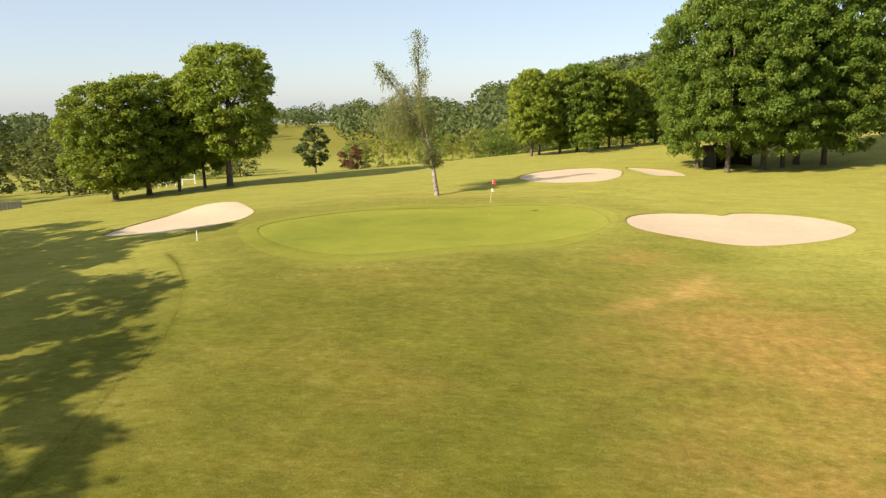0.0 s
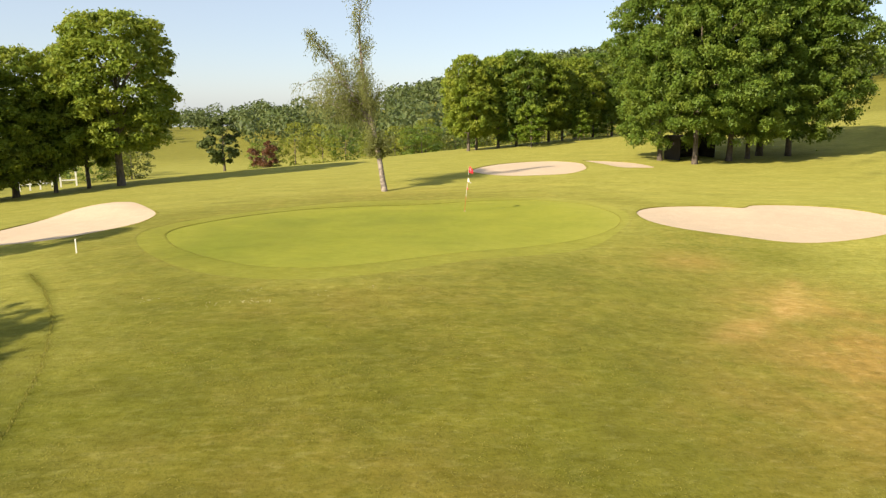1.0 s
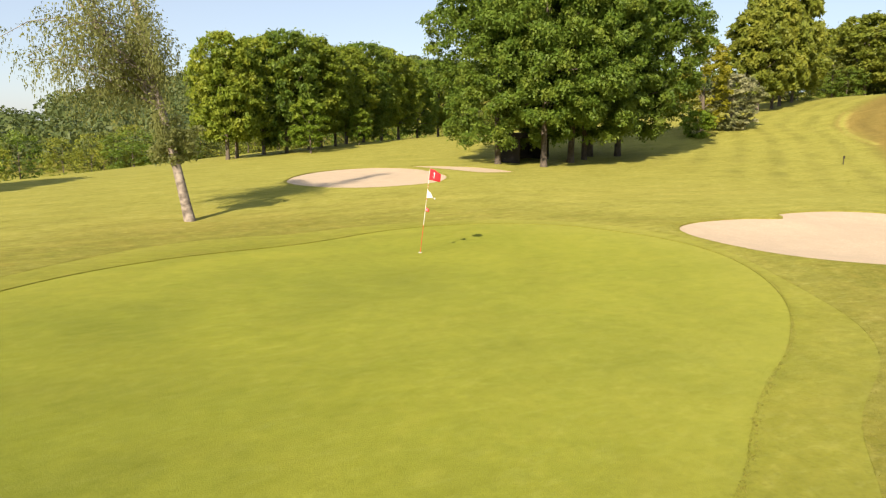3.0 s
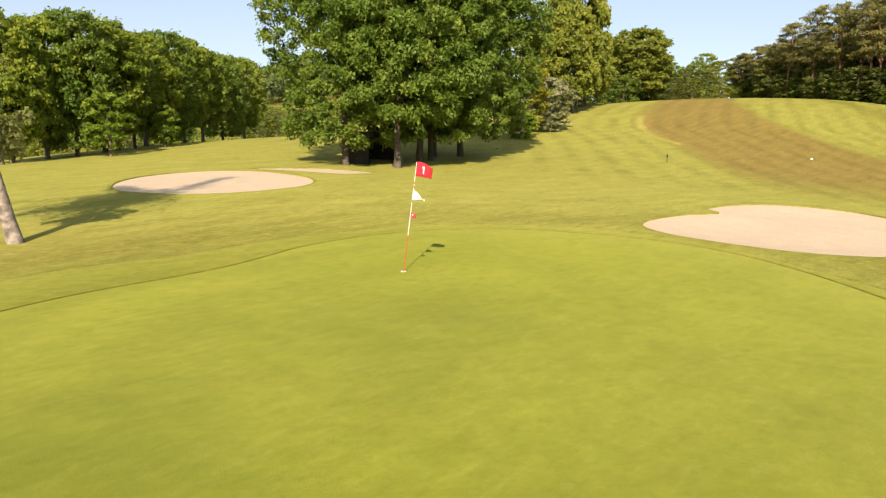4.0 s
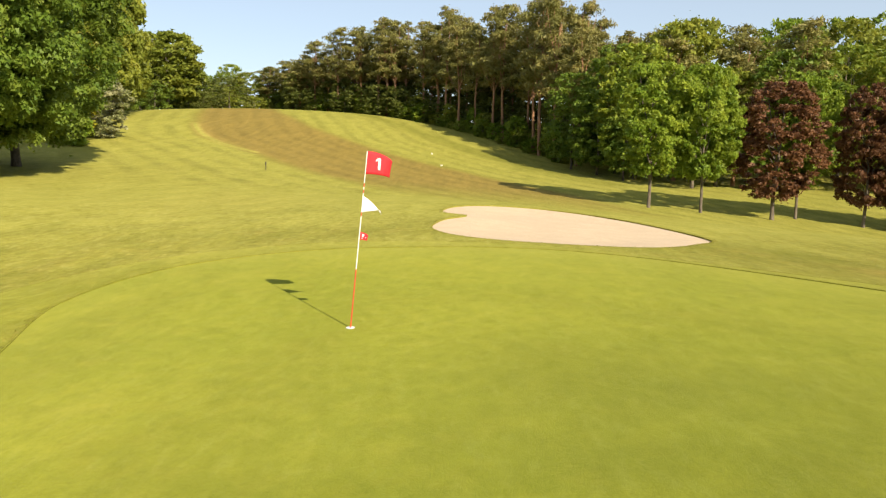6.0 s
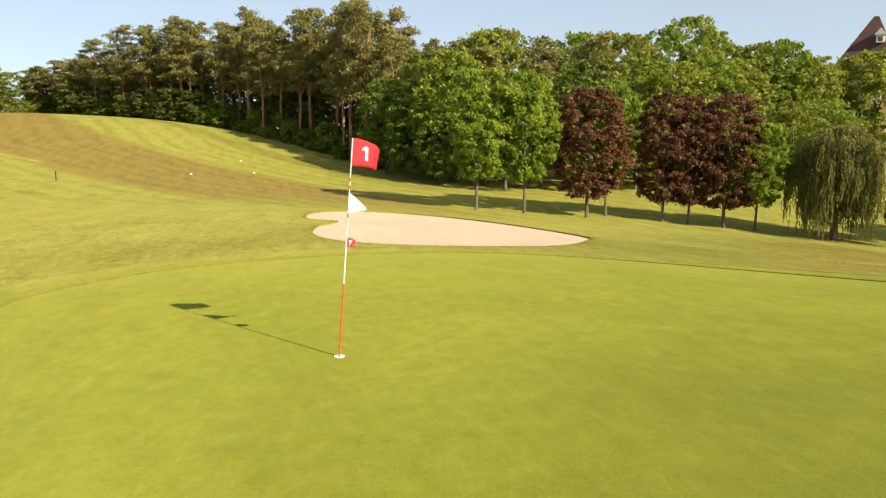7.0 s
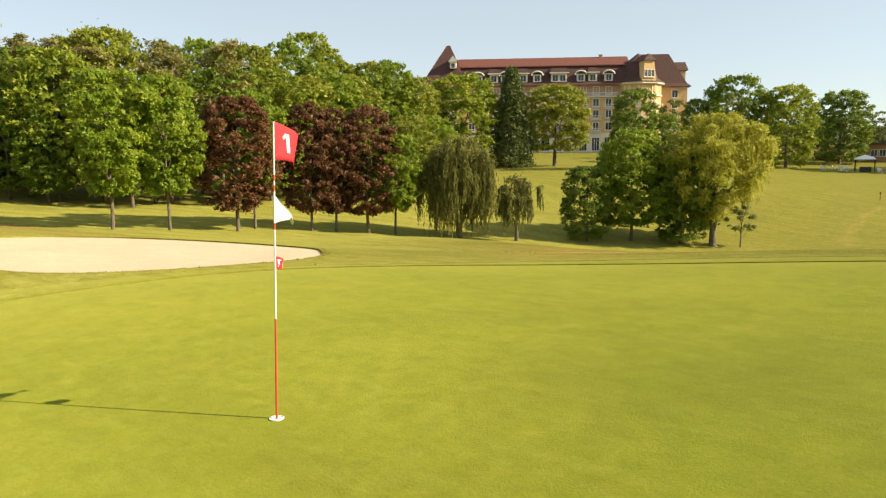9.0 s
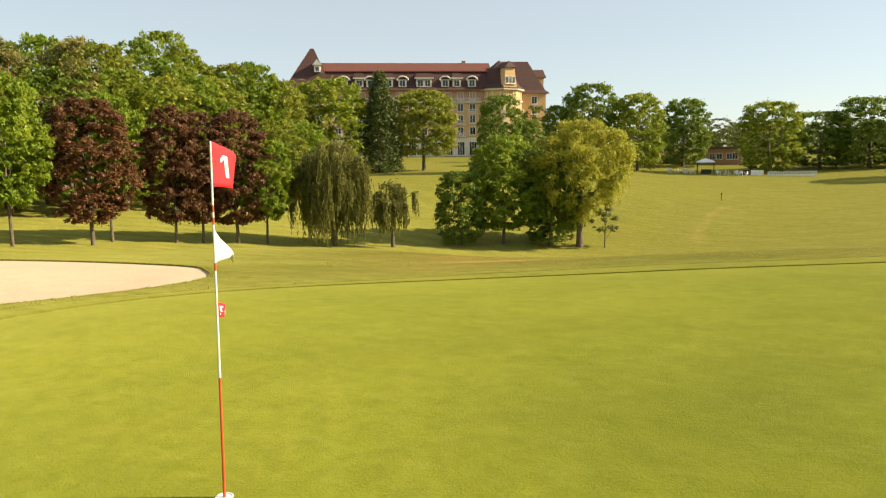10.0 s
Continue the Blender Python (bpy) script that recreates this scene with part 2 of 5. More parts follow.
# ---- the lie of the land ----
KNOLLS = [(-9, -13, 0.38), (0, -12, 1.04), (6, -17, 0.57), (-4, -24, 0.21), (8, -6, 0.84), (13, -13, -0.1), (4, -12, -1.15), (-14, -2, 0.37), (0, 0, 0.075), (14, 4, 0.01), (20, -3, 0.74), (20, -22, 1.05), (11, 17, 0.56), (-10, 12, 0.02)]
SWELLS = [(30, -40, -2.68), (45, -20, -0.17), (75, -5, -2.95), (55, 25, -1.15), (105, 20, 1.77), (20, -62, -5.86), (15, 25, -0.44), (-20, 30, 2.15), (-20, -25, 1.87), (0, -45, 0.28), (45, -66, 5.51), (62, -60, -4.11), (25, 55, 2.32), (12, -105, -2.24), (70, 30, 1.06), (28, -160, -1.7), (33, -180, 1.2)]
SLOPES = [(120, 60, 5.85), (60, -130, -1.1), (-60, -80, -2.0), (-60, 70, -0.9), (150, -40, -4.52), (60, 150, -6.4), (30, -190, -0.6)]
HILLS = [(260, -130, 6.28), (-250, 150, -9.74), (60, 330, -5.44), (300, 200, 10.68), (100, -330, 3.63)]
RIDGES = [(180, 420, 33, 100), (450, 300, 14, 130), (340, -420, 18, 120), (60, -620, 20, 150)]


def height(x, y):
    """The ground's height at places given as numbers or arrays."""
    x, y = np.asarray(x, float), np.asarray(y, float)
    z = np.zeros(np.broadcast(x, y).shape)
    for spread, bumps in ((7, KNOLLS), (24, SWELLS), (75, SLOPES), (170, HILLS)):
        for a, b, up in bumps:
            z = z + up * np.exp(-((x - a) ** 2 + (y - b) ** 2) / (2 * spread * spread))
    far = np.clip((np.hypot(x, y) - 150) / 120, 0, 1) ** 2
    z = z - 0.03 * np.maximum(np.hypot(x, y) - 330, 0)      # the land falls away on all sides
    for a, b, up, spread in RIDGES:
        z = z + far * up * np.exp(-((x - a) ** 2 + (y - b) ** 2) / (2 * spread * spread))
    return z


def spline(points, step=0.45):
    """A closed smooth outline through points."""
    p, out = np.array(points, float), []
    for i in range(len(p)):
        a, b, c, d = p[i - 1], p[i], p[(i + 1) % len(p)], p[(i + 2) % len(p)]
        n = max(2, int(np.linalg.norm(c - b) / step))
        for k in range(n):
            t = k / n
            out.append(0.5 * (2 * b + (c - a) * t + (2 * a - 5 * b + 4 * c - d) * t * t + (3 * b - a - 3 * c + d) * t ** 3))
    return np.array(out)


def offset(loop, by):
    """An outline (anticlockwise) moved outwards."""
    d = np.roll(loop, -1, 0) - np.roll(loop, 1, 0)
    n = np.stack([d[:, 1], -d[:, 0]], 1)
    by = np.asarray(by)
    return loop + n / np.linalg.norm(n, axis=1, keepdims=True) * (by[:, None] if by.ndim else by)


def inside(x, y, loop):
    hit = np.zeros(len(x), bool)
    for (ax, ay), (bx, by) in zip(loop, np.roll(loop, -1, 0)):
        if ay != by:
            hit ^= ((ay > y) != (by > y)) & (x < (bx - ax) * (y - ay) / (by - ay) + ax)
    return hit


def from_edge(x, y, loop):
    """The distance to an outline or a line."""
    best = np.full(np.shape(x), 1e9)
    for (ax, ay), (bx, by) in zip(loop, np.roll(loop, -1, 0)):
        dx, dy = bx - ax, by - ay
        t = np.clip(((x - ax) * dx + (y - ay) * dy) / (dx * dx + dy * dy + 1e-12), 0, 1)
        best = np.minimum(best, np.hypot(x - ax - t * dx, y - ay - t * dy))
    return best


GREEN_EDGE = spline([(6.7, -1.1), (6.3, 1.8), (4.5, 3.9), (1.6, 4.5), (-1.8, 3.6), (-5.4, 3.3), (-8.3, 1.9), (-11.1, -1.1), (-12.8, -4.2), (-12.3, -7.2),
                     (-10.9, -10.0), (-8.9, -12.3), (-6.8, -13.0), (-4.6, -12.4), (-2.4, -11.2), (0.4, -9.9), (3.1, -8.2), (5.2, -6.1), (6.4, -3.8)])
_a = np.arctan2(GREEN_EDGE[:, 1] + 4, GREEN_EDGE[:, 0] + 2.5)
FRINGE_EDGE = offset(GREEN_EDGE, 1.15 + 1.5 * np.exp(-((_a - 1.75) / 0.5) ** 2) - 0.75 * np.exp(-((_a + 0.1) / 0.6) ** 2) + 0.12 * np.sin(5 * _a))
BUNKER_A = spline([(7.4, -4.7), (8.0, -6.2), (9.6, -7.5), (12.0, -8.7), (15.4, -8.1), (18.3, -6.6), (19.9, -4.6), (19.3, -2.5), (17.5, -1.3), (15.3, -0.9),
                   (14.4, -1.1), (13.7, -1.7), (12.4, -1.0), (10.3, -0.7), (8.7, -1.3), (7.7, -2.7)], 0.35)
BUNKER_B = spline([(6.2, 15.3), (8.6, 14.7), (10.6, 15.2), (12.4, 17.3), (13.4, 20.0), (14.2, 23.6), (13.2, 26.2), (10.8, 26.8), (8.0, 25.6), (5.6, 23.0), (4.3, 20.0), (4.7, 17.2)], 0.35)
BUNKER_C = spline([(15.9, 19.2), (17.4, 18.9), (18.9, 19.4), (19.2, 21.6), (18.6, 23.9), (16.6, 25.8), (15.4, 26.0), (15.6, 22.6)], 0.35)
BUNKER_L = spline([(-22.0, -3.2), (-19.4, -4.3), (-17.0, -4.0), (-15.1, -1.4), (-14.9, 1.6), (-15.5, 4.4), (-17.0, 6.6), (-18.7, 7.8), (-20.4, 5.6), (-21.8, 1.4)], 0.35)
BUNKERS = [BUNKER_A, BUNKER_B, BUNKER_C, BUNKER_L]
BAND_LEFT = np.array([(125, 44), (89.2, 33.8), (76, 29.6), (69, 26.4), (64, 21.4), (57.9, 16.8), (43.4, 7.4), (32.7, 0.6), (24, -5)], float)
BAND_RIGHT = np.array([(30, -16), (46, -11), (62.5, -2.6), (74.5, 7.3), (86.3, 17.2), (100.2, 24.6), (128, 34)], float)
BAND = np.concatenate([BAND_LEFT, BAND_RIGHT])


def soft(x, lo, hi):
    t = np.clip((np.asarray(x, float) - lo) / (hi - lo), 0, 1)
    return t * t * (3 - 2 * t)


def turf_layer(x, y):
    """Dry wear, the brown band of the fairway, and pale mowing lines at each place."""
    dry = np.zeros(len(x))
    for a, b, rx, ry, s in ((7.6, -15.6, 3.2, 2.4, 1.0), (7.5, -20, 5.0, 3.2, 1.25), (6.0, -11.2, 1.7, 1.3, 0.9), (3.5, -22, 6, 3, 0.45), (9, -21.5, 4.2, 4.5, 1.1), (-6, -16.5, 4, 1.6, 0.4), (-7, -27, 7, 3, 0.4),
                            (4, -29, 8, 5, 0.95), (2, -22.5, 5, 3, 0.8), (-1, -26, 6, 5, 0.65), (-3, 11, 5, 3, 0.35), (6, 11, 4, 2, 0.3), (20, 8, 8, 3, 0.35), (0, -34, 8, 4, 0.4), (10.5, -25, 4, 4, 0.8), (-5, -26, 13, 6, 0.6), (3, -27, 14, 9, 0.5)):
        dry = np.maximum(dry, s * np.exp(-((x - a) / rx) ** 2 - ((y - b) / ry) ** 2))
    side = np.where(inside(x, y, BAND), 1.0, -1.0) * from_edge(x, y, BAND)
    band = soft(side, -1.2, 1.5) * soft(x, 26, 48)
    pale = np.exp(-(from_edge(x, y, there_and_back(PALE_LINE)) / 0.45) ** 2) * 1.2
    worn = np.exp(-(from_edge(x, y, np.array([(2.3, -18.8), (4.2, -17.6), (6.1, -16.3), (8.6, -13.3), (6.1, -16.4), (4.2, -17.7)])) / (0.3 + 0.1 * np.sin(2 * x))) ** 2) * (0.65 + 0.3 * np.sin(1.7 * x + y))
    light = 0.85 * soft(np.hypot(x + 2.5, y + 4), 8, 18) * (1 - band) * (1 - 0.95 * np.exp(-(np.maximum(np.abs(x - 3) - 11, 0) / 4) ** 2 - (np.maximum(np.abs(y + 25) - 6, 0) / 6) ** 2))
    light = np.maximum(light, (0.45 + 0.35 * soft(x, 2, 8)) * np.exp(-from_edge(x, y, FRINGE_EDGE) / 2.2) * soft(np.hypot(x, y), 0, 1))
    light = light * (1 - 0.65 * soft(-y - 0.4 * x, 30, 60)) * (1 - 0.8 * soft(np.hypot(x, y), 130, 200))
    trod = np.maximum(0.75 * np.minimum(pale, 1), 0.35 * np.exp(-(from_edge(x, y, there_and_back(LAWN_LINE)) / 0.4) ** 2))
    return np.stack([dry, band, np.maximum(pale, light), np.minimum(np.maximum(worn * 1.3, trod), 1)], 1)


LAWN_LINE = np.array([(16.0, -94.0), (16.4, -89.8), (16.6, -86.7), (15.6, -77.9), (14.7, -72.1), (14.1, -69.1), (13.1, -66.9)])
TRACK = np.array([(-15.6, -11.0), (-14.3, -13.4), (-13.1, -16.2), (-12.3, -19.2), (-11.9, -21.9), (-12.0, -24.3), (-12.0, -26.7), (-12.1, -29.3), (-12.4, -33.0)])
_t = np.linspace(0, len(TRACK) - 1, 90)
TRACK = np.column_stack([np.interp(_t, np.arange(len(TRACK)), TRACK[:, k]) for k in (0, 1)])
PALE_LINE = np.array([(79.5, 30.4), (76, 29.0), (72, 27.2), (68.5, 25.2), (65.4, 23.0), (62.8, 20.6), (60.6, 18.0)])
WOOD_LINE = np.array([(112, 14), (104.4, 10), (94.5, 4), (84.8, -2.1), (77.4, -6.9), (71, -10.2), (60, -16)], float)


def there_and_back(line):
    return np.concatenate([line, line[-2:0:-1]])


def mow_layer(x, y):
    """Darker grass tone and painted shade, strength of the mower's passes, and the distance that these follow."""
    # darker areas; those on the green paint in its view-dependent dimming
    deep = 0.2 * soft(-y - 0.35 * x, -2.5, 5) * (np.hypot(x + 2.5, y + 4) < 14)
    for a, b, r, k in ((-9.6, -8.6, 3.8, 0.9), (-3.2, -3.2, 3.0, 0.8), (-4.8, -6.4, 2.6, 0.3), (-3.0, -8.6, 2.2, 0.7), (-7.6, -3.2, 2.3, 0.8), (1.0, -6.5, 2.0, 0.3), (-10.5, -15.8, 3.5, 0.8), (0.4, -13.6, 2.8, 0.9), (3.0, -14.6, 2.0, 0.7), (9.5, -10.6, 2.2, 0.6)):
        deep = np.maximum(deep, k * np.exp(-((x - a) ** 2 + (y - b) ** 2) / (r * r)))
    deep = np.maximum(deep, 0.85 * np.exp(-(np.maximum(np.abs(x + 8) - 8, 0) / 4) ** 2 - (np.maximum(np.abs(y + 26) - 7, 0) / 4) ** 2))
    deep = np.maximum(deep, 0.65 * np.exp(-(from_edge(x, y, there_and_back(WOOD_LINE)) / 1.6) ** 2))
    deep = np.maximum(deep, 1.0 * np.exp(-(from_edge(x, y, there_and_back(TRACK[::4])) / 0.22) ** 2))
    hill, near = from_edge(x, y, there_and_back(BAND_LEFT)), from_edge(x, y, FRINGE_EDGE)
    step = np.where(inside(x, y, FRINGE_EDGE), 1.0, 0.0)      # longer grass and its shade, painted dark along the outer edge of the collar
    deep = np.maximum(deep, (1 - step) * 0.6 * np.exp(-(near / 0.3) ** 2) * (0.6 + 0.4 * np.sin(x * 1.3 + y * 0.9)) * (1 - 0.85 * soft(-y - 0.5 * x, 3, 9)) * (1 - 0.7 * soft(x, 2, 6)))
    out = soft(x, 27, 36) * (y > -60)
    passes = np.maximum(0.95 * out, 0.6 * soft(near, 0.2, 1) * soft(-near, -14, -7) * (1 - soft(x, 22, 27)) * soft(y, -11, -6) * (1 - soft(x, -1, 5) * soft(-y, -4, 0)))
    return np.stack([deep, passes, np.where(x > 27, hill, near), np.ones(len(x))], 1)


def sheet_points():
    """Points of the ground, dense by the green and the fairway's stripes and sparse far off."""
    rng, out, done = np.random.default_rng(3), [], []
    for (x0, x1, y0, y1), step in (((-2, 14, -26, -9), 0.34), ((-28, 40, -46, 34), 0.62), ((40, 131, -26, 54), 0.9), ((1, 22, -110, -60), 0.7), ((-85, 140, -130, 90), 1.7), ((-260, 330, -300, 330), 9), ((-900, 1000, -900, 1100), 40), ((-4500, 4500, -4500, 4500), 320)):
        gx, gy = np.meshgrid(np.arange(x0, x1, step), np.arange(y0, y1, step))
        p = np.stack([gx.ravel(), gy.ravel()], 1) + rng.uniform(-0.2, 0.2, (gx.size, 2)) * step
        m = step * 0.4
        for a, b, c, d in done:
            p = p[~((p[:, 0] > a - m) & (p[:, 0] < b + m) & (p[:, 1] > c - m) & (p[:, 1] < d + m))]
        out.append(p)
        done.append((x0, x1, y0, y1))
    return np.concatenate(out)


def build_ground():
    from mathutils.geometry import delaunay_2d_cdt
    loops = [GREEN_EDGE, FRINGE_EDGE, *BUNKERS]
    p = sheet_points()
    near = (np.abs(p[:, 0]) < 40) & (np.abs(p[:, 1]) < 45)
    for loop in loops:
        near_loop = near.copy()
        near_loop[near] = from_edge(p[near, 0], p[near, 1], loop) < 0.3
        p, near = p[~near_loop], near[~near_loop]
    verts, edges = [p], []
    for by in (-0.22, 0.2, 0.42):        # close rows of points where the cut changes
        row = offset(FRINGE_EDGE, by)
        verts.append(row[np.min([from_edge(row[:, 0], row[:, 1], b) for b in BUNKERS], 0) > 0.3])
    k = np.linspace(0, len(PALE_LINE) - 1, 60)
    line = np.column_stack([np.interp(k, np.arange(len(PALE_LINE)), PALE_LINE[:, j]) for j in (0, 1)])
    verts += [TRACK + (by, 0.0) for by in (-0.34, 0.0, 0.34)]
    verts += [line + (-0.55 * by, 0.83 * by) for by in (-0.8, -0.4, 0.0, 0.4, 0.8)]
    n = sum(len(v) for v in verts)
    for loop in loops:
        verts.append(loop)
        edges += [(n + k, n + (k + 1) % len(loop)) for k in range(len(loop))]
        n += len(loop)
    flat = np.concatenate(verts)
    got, _, tris, *_ = delaunay_2d_cdt([Vector(v) for v in flat], edges, [], 0, 1e-5)
    flat = np.array([(v.x, v.y) for v in got])
    tris = np.array([t for t in tris if len(t) == 3])
    mid = flat[tris].mean(1)
    region = np.zeros(len(tris), int)
    region[inside(mid[:, 0], mid[:, 1], FRINGE_EDGE)] = 2
    region[inside(mid[:, 0], mid[:, 1], GREEN_EDGE)] = 1
    for k, loop in enumerate(BUNKERS):
        region[inside(mid[:, 0], mid[:, 1], loop)] = 3 + k
    base = height(flat[:, 0], flat[:, 1])

    def piece(name, which, z, mat, skirts=()):
        used = np.unique(tris[region == which])
        back = np.full(len(flat), -1)
        back[used] = np.arange(len(used))
        v, f = np.column_stack([flat[used], z[used]]), back[tris[region == which]]
        pieces = [(v, f)]
        for loop, top, deep in skirts:
            zt = height(loop[:, 0], loop[:, 1]) + top
            k, m = np.arange(len(loop)), len(loop)
            w = np.concatenate([np.column_stack([loop, zt]), np.column_stack([loop, zt - deep])])
            q = (k + 1) % m
            pieces.append((w, np.concatenate([np.stack([k, q, m + q], 1), np.stack([k, m + q, m + k], 1)])))
        v, f = joined(pieces)
        me = mesh_of(name, v, f, True)
        layer = me.color_attributes.new("turf", "FLOAT_COLOR", "POINT")
        layer.data.foreach_set("color", turf_layer(v[:, 0], v[:, 1]).astype(np.float32).ravel())
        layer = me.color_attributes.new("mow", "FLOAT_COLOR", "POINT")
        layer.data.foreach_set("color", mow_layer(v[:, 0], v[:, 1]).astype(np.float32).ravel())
        return part(name, me, mat)

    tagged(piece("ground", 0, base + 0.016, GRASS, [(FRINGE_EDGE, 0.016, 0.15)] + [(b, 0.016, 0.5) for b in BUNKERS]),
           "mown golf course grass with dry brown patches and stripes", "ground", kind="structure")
    tagged(piece("fringe", 2, base + 0.012, FRINGE, [(GREEN_EDGE, 0.012, 0.1)]), "collar of short grass round the putting green", "grass collar", kind="structure")
    tagged(piece("putting_green", 1, base - 0.004, GREEN), "closely mown bright green putting surface", "putting green", kind="structure")
    for k, loop in enumerate(BUNKERS):
        d = np.where(np.abs(flat[:, 0]) + np.abs(flat[:, 1]) < 60, 0, 9.0)
        ok = d < 1
        d[ok] = from_edge(flat[ok, 0], flat[ok, 1], loop)
        z = base - 0.025 - (0.16, 0.14, 0.1, 0.14)[k] * soft(d, 0, 2.2)
        if k == 3:
            z = z + 0.55 * np.exp(-((flat[:, 0] + 18.2) / 2.2) ** 2 - ((flat[:, 1] - 6.3) / 2.0) ** 2)
        tagged(piece("sand_bunker", 3 + k, z, SAND), "pale pinkish sand bunker set into the grass", "bunker", "sand bunkers", "structure")


build_ground()


def edge_blades(name, label, seed, loops, per_metre, tall, spread):
    """Longer grass left standing along mown edges and over bunker lips, one mesh."""
    rng, roots = np.random.default_rng(seed), []
    for loop in loops:
        nxt = np.roll(loop, -1, 0)
        n = max(1, int(np.hypot(*(nxt - loop).T).sum() * per_metre / len(loop)))
        t = rng.uniform(0, 1, (len(loop), n, 1))
        d = nxt - loop
        out = np.stack([d[:, 1], -d[:, 0]], 1) / np.linalg.norm(d, axis=1, keepdims=True)
        roots.append((loop[:, None] + t * d[:, None] + out[:, None] * np.abs(rng.normal(size=(len(loop), n, 1))) * spread).reshape(-1, 2))
    xy = np.concatenate(roots)
    n = len(xy)
    base = np.column_stack([xy, height(xy[:, 0], xy[:, 1]) + 0.015])
    a = rng.uniform(0, 6.28, n)
    side = np.column_stack([np.cos(a), np.sin(a), 0 * a]) * rng.uniform(0.004, 0.009, (n, 1))
    tip = base + np.column_stack([rng.normal(size=(n, 2)) * 0.025, tall * rng.uniform(0.4, 1.2, n)])
    v = np.stack([base - side, base + side, tip], 1).reshape(-1, 3)
    return tagged(part(name, mesh_of(name, v, np.arange(3 * n).reshape(n, 3)), STRAW_BLADE), label, "grass", kind="stuff")


edge_blades("collar_grass", "ragged longer grass along the edge of the collar", 7, [FRINGE_EDGE], 40, 0.026, 0.16)
edge_blades("green_rim_grass", "short grass standing along the edge of the putting green", 6, [GREEN_EDGE], 70, 0.018, 0.05)
edge_blades("rough_line", "line of longer grass where two mown areas meet", 9, [np.concatenate([TRACK, TRACK[-2:0:-1] - (0.06, 0)])], 45, 0.06, 0.05)


def rough_tufts():
    """Uneven tufts left standing in the rough before the green, one mesh."""
    rng, n = np.random.default_rng(17), 26000
    xy = np.column_stack([rng.uniform(-17, 15, n), rng.uniform(-39, -11, n)])
    wave = np.sin(xy[:, 0] * 0.9 + 1.7 * np.sin(xy[:, 1] * 0.55)) + np.sin(xy[:, 1] * 1.2 + 1.3 * np.sin(xy[:, 0] * 0.7)) + rng.normal(size=n) * 0.9
    ok = (wave > 0.0) & ~inside(xy[:, 0], xy[:, 1], FRINGE_EDGE) & (from_edge(xy[:, 0], xy[:, 1], FRINGE_EDGE) > 0.8)
    ok &= np.min([from_edge(xy[:, 0], xy[:, 1], b) + 9 * ~inside(xy[:, 0], xy[:, 1], b) for b in BUNKERS], 0) > 1
    xy = np.repeat(xy[ok], 7, 0) + rng.normal(size=(7 * ok.sum(), 2)) * 0.09
    n = len(xy)
    base = np.column_stack([xy, height(xy[:, 0], xy[:, 1]) + 0.015])
    a = rng.uniform(0, 6.28, n)
    side = np.column_stack([np.cos(a), np.sin(a), 0 * a]) * rng.uniform(0.004, 0.009, (n, 1))
    tip = base + np.column_stack([rng.normal(size=(n, 2)) * 0.04, rng.uniform(0.01, 0.032, n)])
    v = np.stack([base - side, base + side, tip], 1).reshape(-1, 3)
    return tagged(part("rough_grass", mesh_of("rough_grass", v, np.arange(3 * n).reshape(n, 3)), STRAW_BLADE), "uneven tufts of longer grass in the rough", "grass", kind="stuff")


rough_tufts()
edge_blades("bunker_grass", "longer grass hanging round the lips of bunkers", 8, BUNKERS, 90, 0.028, 0.1)


# ---- trees ----
def unit(v):
    return v / (np.linalg.norm(v, axis=-1, keepdims=True) + 1e-9)


def leaves(rng, centres, normals, length, width):
    """A pointed leaf spray at each centre."""
    n = len(centres)
    nrm = unit(normals)
    u = unit(np.cross(nrm, rng.normal(size=(n, 3))))
    v = np.cross(nrm, u)
    s = rng.uniform(0.65, 1.3, (n, 1))
    a, b = u * length * s, v * width * s * 0.5
    droop = nrm * length * s * 0.2
    verts = np.stack([centres - a * 0.4 - b, centres - a * 0.4 + b, centres + a * 0.6 - droop], 1).reshape(-1, 3)
    return verts, np.arange(3 * n).reshape(n, 3)


def clump_leaves(rng, clumps, per, length, width, up=0.7):
    """Leaves over the shells of clumps (centre, radii): thick on top, thin beneath, a few strays."""
    cs, ns = [], []
    total = sum(r[0] * r[1] + r[2] * r[0] for _, r in clumps)
    for c, r in clumps:
        n = max(8, int(per * len(clumps) * (r[0] * r[1] + r[2] * r[0]) / total))
        d = unit(rng.normal(size=(n, 3)) + (0, 0, up))
        k = rng.uniform(0.0, 1.0, (n, 1)) ** 0.5
        stray = np.where(rng.uniform(size=(n, 1)) < 0.12, 0.42, 0.13)
        cs.append(c + d * np.array(r) * (0.45 + 0.75 * k) + rng.normal(size=(n, 3)) * stray * r[0])
        ns.append(d * 0.75 + rng.normal(size=(n, 3)) * 0.5 + (0, 0, 0.3))
    return leaves(rng, np.concatenate(cs), np.concatenate(ns), length, width)


def limb_to(rng, start, end, r0, r1, sag=0.1, steps=5):
    t = np.linspace(0, 1, steps)[:, None]
    bow = np.sin(t * np.pi) * (rng.normal(size=3) * 0.05 + (0, 0, sag)) * np.linalg.norm(end - start)
    return tube(start + (end - start) * t + bow, np.linspace(r0, r1, steps), 5)


